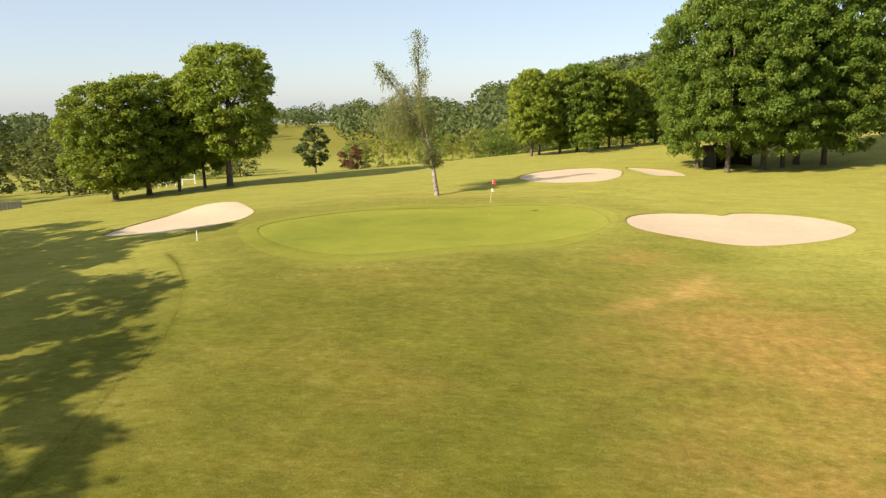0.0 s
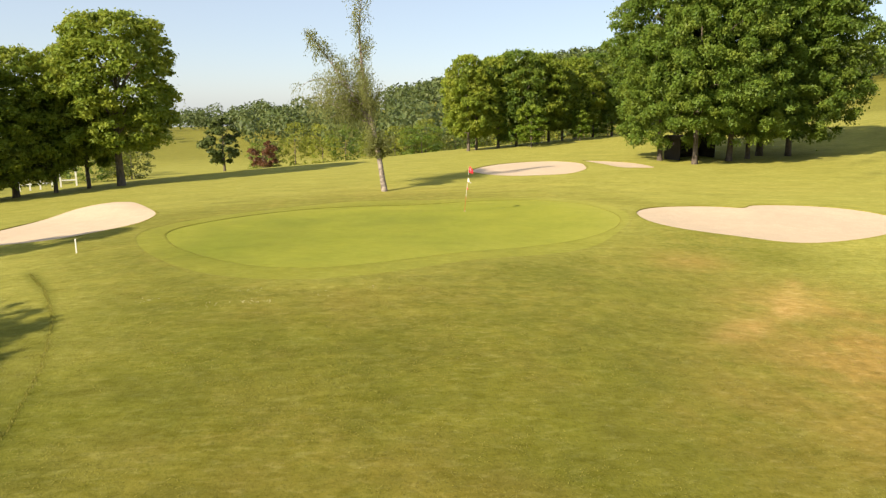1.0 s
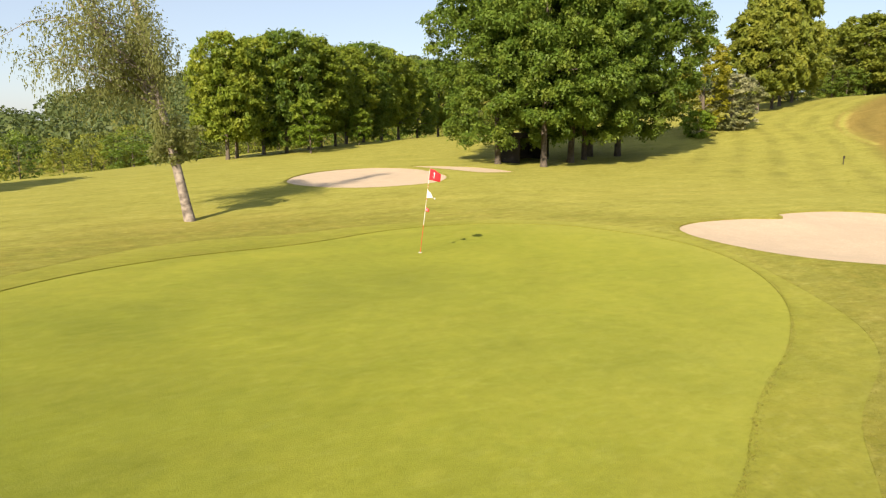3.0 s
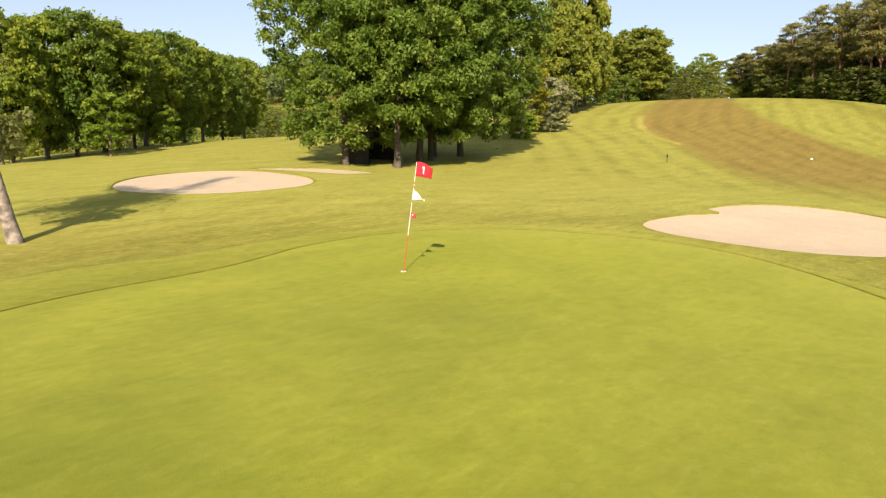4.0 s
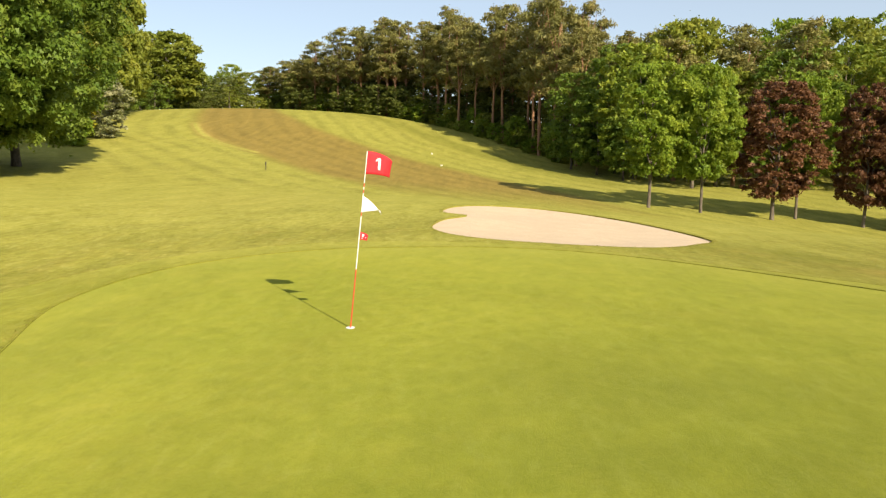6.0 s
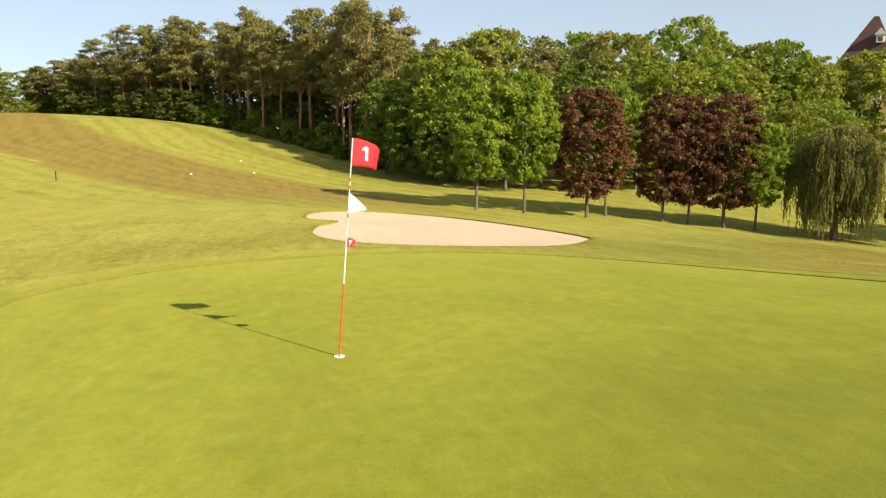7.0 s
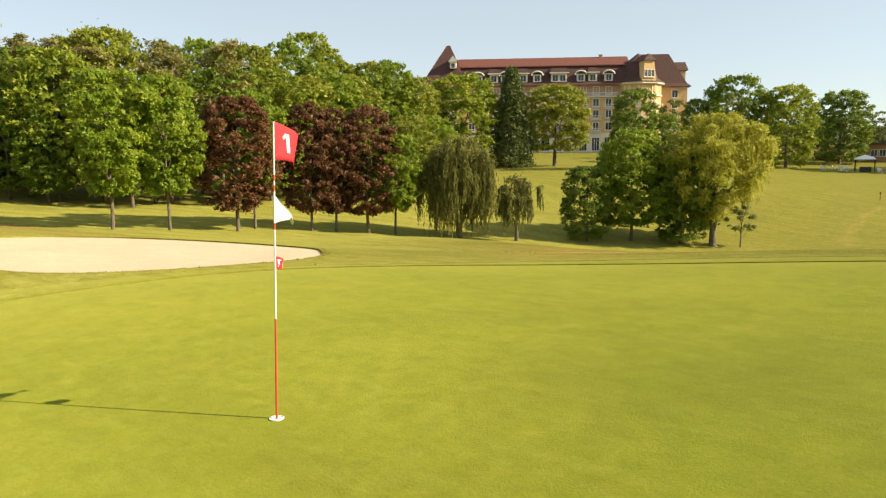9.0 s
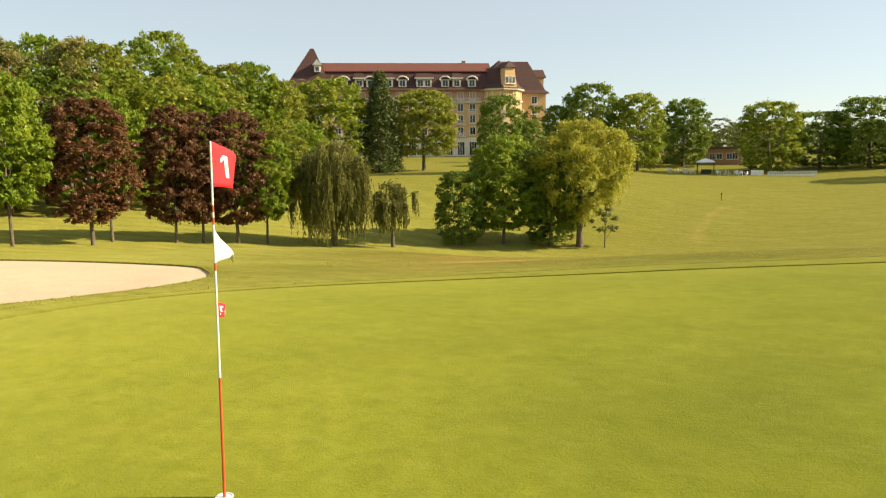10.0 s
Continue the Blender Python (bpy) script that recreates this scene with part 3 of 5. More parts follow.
def crown_clumps(rng, n, h, w, low, fat=0.2, top=0.45, lobes=0.2, full=2.6):
    """Clumps spread evenly through a crown from height low to h, w wide, with its widest part at the fraction top.
    The crown bulges where its boughs reach out and is creased between them."""
    out, placed = [], np.zeros((n, 3))
    boughs = unit(rng.normal(size=(13, 3)) * (1, 1, 0.8) + (0, 0, 0.15))
    reach = rng.uniform(0.55, 1.0, 13)
    while len(out) < n:
        best, far = None, -1.0
        for _ in range(4):
            t, az = rng.uniform(0, 1), rng.uniform(0, 6.28)
            side = (t - top) / ((1 - top) if t > top else top * 1.12)
            prof = (1 - abs(side) ** full) ** (1 / full)
            v = np.array([prof * math.cos(az), prof * math.sin(az), 2 * t - 0.95])
            near = np.max(reach * np.clip((boughs @ (v / np.linalg.norm(v)) - 0.55) / 0.4, 0, 1))
            lump = 1 + lobes * (1.5 * near - 0.95)
            s = fat * w / 2 * math.exp(rng.normal() * 0.3)
            r = max(0.0, prof * lump * w / 2 - s * 0.6) * math.sqrt(rng.uniform(0.38, 1.0))
            z = low + (h - low) * t
            z = min(max(z, low + s * 0.4), h - s * 0.5 - max(0.0, t - 0.6) * (h - low) * lobes * 0.8 * (1 - near))
            p = np.array([r * math.cos(az), r * math.sin(az), z])
            gap = np.min(np.linalg.norm(placed[:len(out)] - p, axis=1)) / s if out else 1.0
            if gap > far:
                best, far = (p, (s, s, s * 0.62)), gap
        placed[len(out)] = best[0]
        out.append(best)
    return out


def wood(rng, h, trunk_r, fork, clumps, lean=(0, 0), limbs=9, flare=1.5):
    """A trunk that tapers from a flared foot, with limbs out to some clumps."""
    top = np.array([lean[0], lean[1], h * 0.8])
    zs = np.array([0, 0.04, 0.12, 0.3, 0.5, 0.75, 1.0])
    pts = np.outer(zs, top) + np.column_stack([0.02 * h * np.sin(zs * 5 + rng.uniform(0, 6)) * zs, 0.02 * h * np.sin(zs * 4 + rng.uniform(0, 6)) * zs, zs * 0])
    rad = trunk_r * np.array([flare, 1.12, 1.0, 0.88, 0.66, 0.4, 0.1])
    pts[0, 2] -= 0.3
    trunk, pieces = tube(pts, rad, 9), []
    for k in rng.permutation(len(clumps))[:limbs]:
        c = clumps[k][0]
        z0 = min(max(fork * h, c[2] * rng.uniform(0.45, 0.75)), h * 0.7)
        s = np.array([np.interp(z0, pts[:, 2], pts[:, 0]), np.interp(z0, pts[:, 2], pts[:, 1]), z0])
        pieces.append(limb_to(rng, s, c, trunk_r * 0.36, trunk_r * 0.07))
    return trunk, pieces


def tree_of(name, label, trunk, crown, bark, leaf, category="tree", group="", split=True):
    root, (stem, limbs) = new(name), trunk
    if split:
        part("trunk", mesh_of("trunk", *stem, True), bark, root)
        for piece in limbs:
            part("limb", mesh_of("limb", *piece, True), bark, root)
    else:
        part("trunk", mesh_of("trunk", *joined([stem] + limbs), True), bark, root)
    part("crown", mesh_of("crown", *crown), leaf, root)
    return tagged(root, label, category, group)


def broadleaf(name, label, seed, h, w, low, bark, leaf, n=42, per=200, length=0.42, width=0.28, trunk_r=0.3, fat=0.22, lobes=0.2, top=0.45, up=0.7, limbs=9, group="", full=2.6, split=True):
    rng = np.random.default_rng(seed)
    clumps = crown_clumps(rng, n, h, w, low, fat, top, lobes, full)
    return tree_of(name, label, wood(rng, h, trunk_r, 0.2, clumps, limbs=limbs), clump_leaves(rng, clumps, per, length, width, up), bark, leaf, group=group, split=split)


def strands(rng, tops, lengths, per_metre, length, width, sway=0.08):
    """Hanging twigs: leaves along lines that fall from tops."""
    cs = []
    for p, n in zip(tops, lengths):
        k = max(3, int(n * per_metre))
        s = np.linspace(0, 1, k)[:, None]
        out = np.array([p[0], p[1], 0]) * 0.02 * n
        cs.append(p + s * np.array([0, 0, -n]) + out * np.sin(s * 2) + np.cumsum(rng.normal(size=(k, 3)) * sway * 0.25, 0))
    cs = np.concatenate(cs)
    nrm = rng.normal(size=(len(cs), 3)) * (1, 1, 0.25)
    n = len(cs)
    side = unit(np.cross(nrm, (0, 0, 1.0)))
    s = rng.uniform(0.7, 1.3, (n, 1))
    d = np.zeros((n, 3, 3))
    d[:, 0], d[:, 1], d[:, 2] = side * width * 0.5 * s, -side * width * 0.5 * s, np.array([0, 0, -1.0]) * length * s
    return (cs[:, None] + d).reshape(-1, 3), np.arange(3 * n).reshape(n, 3)


def willow(name, label, seed, h, w, bark, leaf, n=26, count=520, per_metre=9, drop=0.75, trunk_r=0.28, per=110, fat=0.24, low=0.4, full=2.2, fine=(0.32, 0.1), lobes=0.16, sway=0.08, tuft=(0.3, 0.15)):
    """A willow: a domed head of clumps, and twigs of uneven length hanging from it."""
    rng = np.random.default_rng(seed)
    clumps = crown_clumps(rng, n, h, w * 0.9, h * low, fat, 0.45, lobes, full)
    pick = rng.integers(0, n, count)
    tops = np.array([clumps[k][0] + unit(rng.normal(size=3) + (0, 0, 0.4)) * clumps[k][1] * rng.uniform(0.5, 1.1) for k in pick])
    lock = rng.uniform(0.3, 1.0, n)[pick]
    lengths = np.minimum(tops[:, 2] * drop * lock * rng.uniform(0.6, 1.15, count), tops[:, 2] - rng.uniform(0.3, 2.4, count))
    crown = joined([strands(rng, tops, np.maximum(lengths, 0.4), per_metre, *fine, sway), clump_leaves(rng, clumps, per, *tuft)])
    return tree_of(name, label, wood(rng, h, trunk_r, 0.18, clumps, limbs=10), crown, bark, leaf)


def birch(name, label, seed):
    """A leaning birch: two leaders, open feathery tops, drooping skirts to one side, a dense tuft low on the trunk."""
    rng = np.random.default_rng(seed)
    stem = np.array([(0.04, -0.05, -0.3), (0, 0, 0.05), (-0.07, 0.1, 0.6), (-0.2, 0.28, 1.6), (-0.4, 0.5, 3.0), (-0.75, 0.65, 5.0), (-1.15, 0.7, 7.4), (-1.3, 0.7, 9.8), (-1.1, 0.7, 11.7)])
    leader = np.array([(-0.56, 0.57, 3.9), (-1.5, 0.9, 5.6), (-2.6, 1.4, 7.3), (-3.5, 1.8, 8.6), (-4.1, 2.0, 9.4)])
    trunk = tube(stem, (0.26, 0.21, 0.18, 0.165, 0.15, 0.12, 0.085, 0.05, 0.012), 10)
    limbs, hung, dense = [tube(leader, (0.1, 0.08, 0.06, 0.035, 0.01), 6)], [], []

    def along(line, f):
        k = np.linspace(0, 1, len(line))
        return np.array([np.interp(f, k, line[:, j]) for j in range(3)])

    for line, count, lo, span in ((stem, 28, 0.53, 1.4), (leader, 17, 0.2, 1.35)):
        for k in range(count):
            f = lo + (1 - lo) * (k + rng.uniform(0, 1)) / count
            p = along(line, f)
            a = rng.uniform(0, 6.28)
            long = span * np.interp(p[2], (3, 4.5, 6.5, 9, 11.5), (1.3, 1.75, 1.2, 0.7, 0.25)) * rng.uniform(0.55, 1.1)
            out = np.array([math.cos(a) * 0.85 - 0.5 * (p[2] < 7), math.sin(a) * 0.8, 0.0]) * long
            end = p + out + (0, 0, long * np.interp(p[2], (3, 7, 11), (0.05, 0.5, 0.9)))
            limbs.append(limb_to(rng, p, end, 0.032, 0.008, 0.16))
            for g in np.linspace(0.3, 1.0, 6):
                if p[2] > 7.5 and rng.uniform() < 0.5:
                    continue
                hung.append((p + (end - p) * g + (0, 0, 0.16 * math.sin(g * 3.1) * long) + rng.normal(size=3) * 0.12, np.interp(p[2], (3, 5, 8, 11.5), (0.7, 0.85, 0.6, 0.3))))
    for k in range(18):                  # long low boughs that hang out to one side
        p = along(stem, rng.uniform(0.56, 0.7))
        end = p + np.array([rng.uniform(-4.6, 0.9), rng.normal() * 1.2, rng.uniform(0.0, 1.7)])
        limbs.append(limb_to(rng, p, end, 0.035, 0.008, 0.2))
        for g in np.linspace(0.25, 1.0, 9):
            hung.append((p + (end - p) * g + (0, 0, 0.6 * math.sin(g * 3.1)) + rng.normal(size=3) * 0.2, 0.72))
    for k in range(26):
        p = np.array([-0.35 + rng.normal() * 0.5, 0.45 + rng.normal() * 0.45, 2.75 + rng.normal() * 0.36])
        dense.append((p, (0.24, 0.24, 0.2)))
    tops = np.array([p + rng.normal(size=3) * 0.14 for p, _ in hung for _ in range(4)])
    lengths = np.array([n * rng.uniform(0.35, 1.2) for _, n in hung for _ in range(4)])
    tufts = [(p, (0.4, 0.4, 0.3)) for p, _ in hung]
    crown = joined([strands(rng, tops, lengths * 1.35, 14, 0.1, 0.05, 0.22), clump_leaves(rng, tufts, 26, 0.11, 0.07), clump_leaves(rng, dense, 110, 0.13, 0.09)])
    return tree_of(name, label, (trunk, limbs), crown, BIRCH_BARK, BIRCH_LEAF)


def pine(name, label, seed, h, w, per=42):
    """A tall forest pine: long bare stem, tiers of level boughs, a ragged tapering top."""
    rng = np.random.default_rng(seed)
    clumps = []
    for k in range(40):
        z = 0.43 + 0.57 * (k + rng.uniform(0, 1)) / 40
        reach = w / 2 * np.interp(z, (0.34, 0.5, 0.7, 0.88, 1.0), (0.5, 0.85, 1.0, 0.85, 0.35)) * rng.uniform(0.55, 1.1)
        a, s = rng.uniform(0, 6.28), w * 0.085
        for f in (0.35, 0.68, 1.0):
            j = s * rng.uniform(0.7, 1.2)
            clumps.append((np.array([reach * f * math.cos(a), reach * f * math.sin(a), z * h - 0.05 * h * f * rng.uniform(-0.3, 1) * (1.1 - z)]), (j * 1.25, j * 1.25, j * 0.55)))
    return tree_of(name, label, wood(rng, h * 1.2, 0.2, 0.3, clumps, limbs=10, flare=1.25), clump_leaves(rng, clumps, per, 0.44, 0.17, 0.2), PINE_BARK, PINE_LEAF, "pine tree", "pines of the forest", False)


def cone_tree(name, label, seed, h, w, leaf=None, n=300, per=75):
    rng = np.random.default_rng(seed)
    clumps = []
    for k in range(n):
        z = 0.05 + 0.95 * (k + rng.uniform(0, 1)) / n
        r = w / 2 * (1.0 - z) ** 0.62 * rng.uniform(0.72, 1.0)
        a = k * 2.4
        s = w * 0.085 * rng.uniform(0.8, 1.2)
        clumps.append((np.array([r * math.cos(a), r * math.sin(a), z * h - 0.03 * h * (1 - z)]), (s, s, s * 1.1)))
    return tree_of(name, label, wood(rng, h * 1.2, 0.45, 0.1, clumps, limbs=8), clump_leaves(rng, clumps, per, 0.34, 0.18, 0.0), BARK, leaf or CONE_LEAF, "conifer")


PLACED = {}


def plant(proto, x, y, width, tall, turn=0.0, sink=0.12, label=""):
    """Sets a tree on the ground at (x, y), so wide and so tall: the first time the tree itself, then copies."""
    crown = next(c for c in proto.children if c.name.startswith("crown")).data
    if proto.name not in PLACED:
        co = np.empty(len(crown.vertices) * 3, np.float32)
        crown.vertices.foreach_get("co", co)
        co = co.reshape(-1, 3)
        PLACED[proto.name] = (np.percentile(np.hypot(co[:, 0], co[:, 1]), 96) * 2, co[:, 2].max())
        ob = proto
    else:
        ob = copy_thing(proto, pose(0, 0, 0))
    w, h = PLACED[proto.name]
    ob.matrix_basis = pose(x, y, float(height(x, y)) + 0.03 - sink, 0, 0, turn)
    ob.scale = (width / w, width / w, tall / h)
    if label:
        ob["label"] = label
    return ob


# ---- trees of the course ----
parks = [broadleaf("park_tree", "full rounded park tree with deep green leaves", s, 12, 9, low, BARK, leaf, n=240, per=54, length=0.36, width=0.265, trunk_r=0.22, fat=0.13, lobes=0.08, full=3.0, limbs=8, split=False, group="park trees") for s, low, leaf in ((131, 0.8, OAK_LEAF), (132, 0.5, CHESTNUT_LEAF), (133, 2.4, WOOD_LEAF))]
chestnuts = [broadleaf("chestnut_tree", "tall leafy chestnut tree with dense green crown on the lawn", s, 12, 9, 2.0, BARK, CHESTNUT_LEAF, n=230, per=82, length=0.33, width=0.23, trunk_r=0.24, fat=0.125, lobes=0.1, full=2.4, group="chestnut trees") for s in (11, 12, 13)]
near_chestnuts = [broadleaf("chestnut_tree", "tall leafy chestnut tree with dense green crown on the lawn", s, 12, 9, low, BARK, CHESTNUT_LEAF, n=340, per=145, length=0.225, width=0.16, trunk_r=0.24, fat=0.115, lobes=0.13, full=2.4, limbs=14, group="chestnut trees") for s, low in ((14, 1.3), (15, 2.5))]
for k, (x, y, w, h) in enumerate([(-31.8, 21.0, 9.0, 10.8), (-29.8, 23.6, 8.4, 11.4), (-27.3, 24.5, 5.2, 8.4), (-25.4, 26.1, 5.2, 8.6), (-22.8, 25.6, 10.0, 13.6)]):
    plant(near_chestnuts[k > 1], x, y, w, h, 70 * k)
for k, (x, y, w, h) in enumerate([(8.9, 45.4, 7.2, 10.8), (10.0, 46.4, 6.0, 9.8), (12.8, 47.5, 6.4, 10.8), (14.9, 47.3, 7.4, 11.2), (18.0, 49.2, 7.4, 11.0), (19.8, 50.6, 6.4, 10.2),
                                  (21.8, 51.6, 6.0, 9.0), (24.5, 54.6, 7.0, 10.6), (27.8, 57.0, 7.2, 11.2), (31.2, 59.0, 7.0, 11.0), (35.0, 61.6, 6.4, 10.6), (39.5, 64.5, 6.6, 10.4), (45, 68, 7.0, 10.5)]):
    plant(parks[0] if k in (3, 8, 11) else chestnuts[k % 3], x, y, w * (0.82, 0.95, 0.88)[k % 3], h, 70 * k)
young = broadleaf("young_tree", "small yellow green tree before the chestnut row", 54, 5, 3.2, 0.7, BARK, LIME_LEAF, n=70, per=70, length=0.22, width=0.15, trunk_r=0.07, fat=0.16, lobes=0.3)
plant(young, 15.6, 43.4, 3.4, 4.9)
plant(young, 23.2, 49.0, 2.6, 3.8, 80, label="small leafy green tree before the chestnut row")
oaks = [broadleaf("oak_tree", "large spreading oak with low green branches over its shadow", s, 17, 13, low, PALE_BARK, OAK_LEAF, n=430, per=170, length=0.235, width=0.165, trunk_r=0.25, fat=0.095, lobes=0.34, top=0.38, limbs=18, full=2.8, group="oak clump") for s, low in ((21, 1.5), (22, 3.0))]
for k, (x, y, w, h) in enumerate([(22.0, 25.0, 11.0, 15.0), (23.6, 21.9, 11.0, 17.8), (27.6, 23.5, 12.0, 18.6), (32.0, 26.0, 14.5, 20.0), (34.2, 25.0, 12.5, 17.5), (29.9, 24.4, 10.0, 12.0)]):
    plant(oaks[k % 2], x, y, w, h, 100 * k)

dark_tree = broadleaf("lone_tree", "small dark leafy tree standing alone on the lawn", 31, 5, 3.6, 0.9, BARK, CONE_LEAF, n=60, per=90, length=0.24, width=0.16, trunk_r=0.1, fat=0.18, top=0.3, full=1.6)
plant(dark_tree, -17.2, 42.0, 4.4, 5.8)
plum = broadleaf("plum_bush", "dark purple leafed bush at the edge of the meadow", 32, 4, 4, 0.4, BARK, PURPLE_LEAF, n=26, per=80, length=0.3, width=0.2, trunk_r=0.08)
plant(plum, -14.5, 55, 3.6, 3.6)
the_birch = birch("birch_tree", "leaning birch with thin drooping foliage and pale trunk", 41)
the_birch.location = (-3.1, 10.9, float(height(-3.1, 10.9)))

golden = broadleaf("golden_tree", "tree with yellow green leaves beside the oaks", 51, 11, 6, 1.0, BARK, GOLD_LEAF, n=110, per=85, length=0.3, width=0.2, trunk_r=0.2, fat=0.16)
plant(golden, 55.1, 32.8, 5.8, 10.6)
bush = broadleaf("laurel_bush", "low rounded green bush on the slope", 52, 3, 3.3, 0.1, BARK, LIME_LEAF, n=34, per=60, length=0.3, width=0.2, trunk_r=0.06, fat=0.26)
plant(bush, 52.0, 31.0, 3.4, 3.0)
blossom = broadleaf("blossom_bush", "round bush covered in whitish blossom", 53, 5.5, 4.4, 0.1, BARK, FLOWER_LEAF, n=150, per=95, length=0.22, width=0.16, trunk_r=0.08, fat=0.14, lobes=0.12)
plant(blossom, 60.5, 33.2, 6.4, 6.2)

groves = [broadleaf("grove_tree", "full leafy tree standing at the front of the woods", s, 12, 7.5, 1.3, BARK, leaf, n=200, per=40, length=0.33, width=0.24, trunk_r=0.14, fat=0.125, lobes=0.13, limbs=5, split=False, group="grove trees") for s, leaf in ((97, WOOD_LEAF), (98, LIME_LEAF), (99, CHESTNUT_LEAF), (100, OAK_LEAF))]
limes = [broadleaf("broadleaf_tree", "bright green broadleaf tree on the lawn", s, 11, 6.5, 2.7, BARK, LIME_LEAF, n=190, per=115, length=0.26, width=0.18, trunk_r=0.13, fat=0.135, lobes=0.38, group="lawn trees") for s in (61, 62)]
maples = [broadleaf("copper_maple", "dark purple leafed maple on the lawn", s, 10, 5.2, 1.6, BARK, PURPLE_LEAF, n=260, per=105, length=0.18, width=0.13, trunk_r=0.12, fat=0.115, lobes=0.26, top=0.38, full=2.1, group="copper maples") for s in (63, 64)]
rounds = [broadleaf("round_tree", "rounded leafy green tree in sunlight", s, 10, 8, 1.6, BARK, WOOD_LEAF, n=190, per=80, length=0.38, width=0.28, trunk_r=0.17, fat=0.135, lobes=0.1, group="park trees") for s in (65, 66)]
for k, (x, y, w, h) in enumerate([(78, 41.5, 9, 13.5), (82, 42, 8, 15.5), (87, 44, 9.5, 20), (95, 47, 9, 13), (126, 52, 13, 14.5), (134, 60, 12, 14)]):
    plant(rounds[k % 2], x, y, w, h, 40 * k)
for k, (x, y, w, h) in enumerate([(41.0, -14.8, 5.6, 10.3), (40.7, -18.3, 4.9, 10.5), (42.3, -25.6, 5.0, 10.4), (38.0, -35.7, 4.8, 8.4)]):
    plant(limes[k % 2], x, y, w, h, 80 * k)
for k, (x, y, w, h) in enumerate([(40.4, -23.1, 5.6, 9.5), (40.7, -29.5, 4.2, 9.9), (40.0, -31.3, 4.0, 9.7), (38.9, -33.6, 5.0, 10.2)]):
    plant(maples[k % 2], x, y, w, h, 75 * k)
weeping = willow("weeping_willow", "weeping willow with dark hanging curtains of leaves", 71, 8, 7, BARK, WILLOW_LEAF, n=80, count=1500, drop=0.95, fat=0.17, per=90, per_metre=10, low=0.36, full=1.8, fine=(0.24, 0.085), lobes=0.4, sway=0.16, tuft=(0.22, 0.1))
small_weeping = willow("weeping_birch", "small weeping tree with bent trunk and sparse hanging twigs", 74, 6, 5, PALE_BARK, WILLOW_LEAF, n=22, count=400, drop=0.8, fat=0.17, per=30, per_metre=8, low=0.6, trunk_r=0.16)
plant(weeping, 35.2, -40.2, 6.2, 8.6)
plant(small_weeping, 32.4, -44.2, 4.2, 5.8, 130)
gold_willow = willow("golden_willow", "tall golden green willow on the lawn", 72, 12, 10, BARK, GOLD_WILLOW_LEAF, n=150, count=900, drop=0.24, per=170, fat=0.14, low=0.22, full=1.9, fine=(0.24, 0.1), lobes=0.55, sway=0.2, tuft=(0.26, 0.12))
plant(gold_willow, 21.9, -58.6, 9.6, 12.2)
plant(groves[3], 24.4, -59.6, 6.4, 9.4, 20)
full_lime = broadleaf("broadleaf_tree", "round bright green tree with several stems on the lawn", 67, 11, 7.5, 1.7, BARK, LIME_LEAF, n=260, per=100, length=0.25, width=0.18, trunk_r=0.14, fat=0.125, lobes=0.12, group="lawn trees")
plant(full_lime, 27.5, -54.4, 6.9, 10.2)
for k, (x, y, w, h) in enumerate([(29.6, -50.6, 4.6, 6.8), (24.2, -57.2, 5.2, 9.0)]):
    plant(parks[0], x, y, w, h, 60 * k)
sapling = broadleaf("sapling", "small brownish young tree on the lawn", 73, 4, 2.4, 1.2, BARK, BIRCH_LEAF, n=18, per=60, length=0.24, width=0.16, trunk_r=0.06)
plant(sapling, 20.0, -60.0, 2.9, 3.9)
sequoia = cone_tree("giant_sequoia", "tall conical dark green sequoia before the hotel", 81, 17, 6.4)
plant(sequoia, 69.4, -90.1, 6.8, 16.8)
for k, (x, y, w, h) in enumerate([(66.1, -97.5, 11.5, 14.0), (75.7, -84.8, 12.5, 16.0), (80, -78, 11, 14.5), (50.3, -95.5, 7.0, 12.6), (48, -100, 6, 9)]):
    plant(parks[(2, 1, 2, 0, 0)[k]], x, y, w, h, 33 * k)
woods = [broadleaf("woodland_tree", "leafy tree at the edge of the woods", s, 12, 7.5, 0.6, BARK, FOREST_LEAF, n=110, per=22, length=0.48, width=0.36, trunk_r=0.12, fat=0.15, lobes=0.1, limbs=4, split=False, group="woodland trees") for s in (94, 95, 96)]
# shade trees along the edge of the course
for k, (x, y, w, h) in enumerate([(-27.6, -38.5, 9, 12), (-29, -33, 9, 12.5), (-31.2, -27.5, 10, 13), (-34, -20, 10, 12.5), (-38, -13, 10, 12.5), (-41, -6, 9, 11.5), (-35.3, -16.6, 6.5, 16.6), (-36, -31, 10, 14), (-38.5, -24, 10, 14)]):
    plant(groves[k % 3], x, y, w, h, 50 * k)
for k, (x, y, w, h) in enumerate([(58.2, -134, 6, 13), (52, -136.6, 11.5, 17.5), (43.2, -139.8, 10.5, 16.2), (39.4, -159.5, 11.5, 15.2), (20.4, -150, 11.8, 14.6), (12.6, -161.4, 13, 12), (4.0, -163, 14, 14.4), (-10, -142, 12, 13), (-22, -150, 12, 13)]):
    plant(parks[(0, 0, 1, 0, 1)[k % 5]], x, y, w, h, 47 * k)
for k, (x, y, w, h) in enumerate([(38.9, -192.7, 9, 10.7), (52, -170, 11, 13), (63, -160, 11, 15), (46, -182, 10, 11), (30, -188, 10, 9.5), (24, -178, 11, 9), (5, -176, 11, 9), (-5, -170, 12, 10), (-18, -165, 12, 12), (70, -150, 10, 14)]):
    plant(woods[k % 3], x, y, w, h, 47 * k)

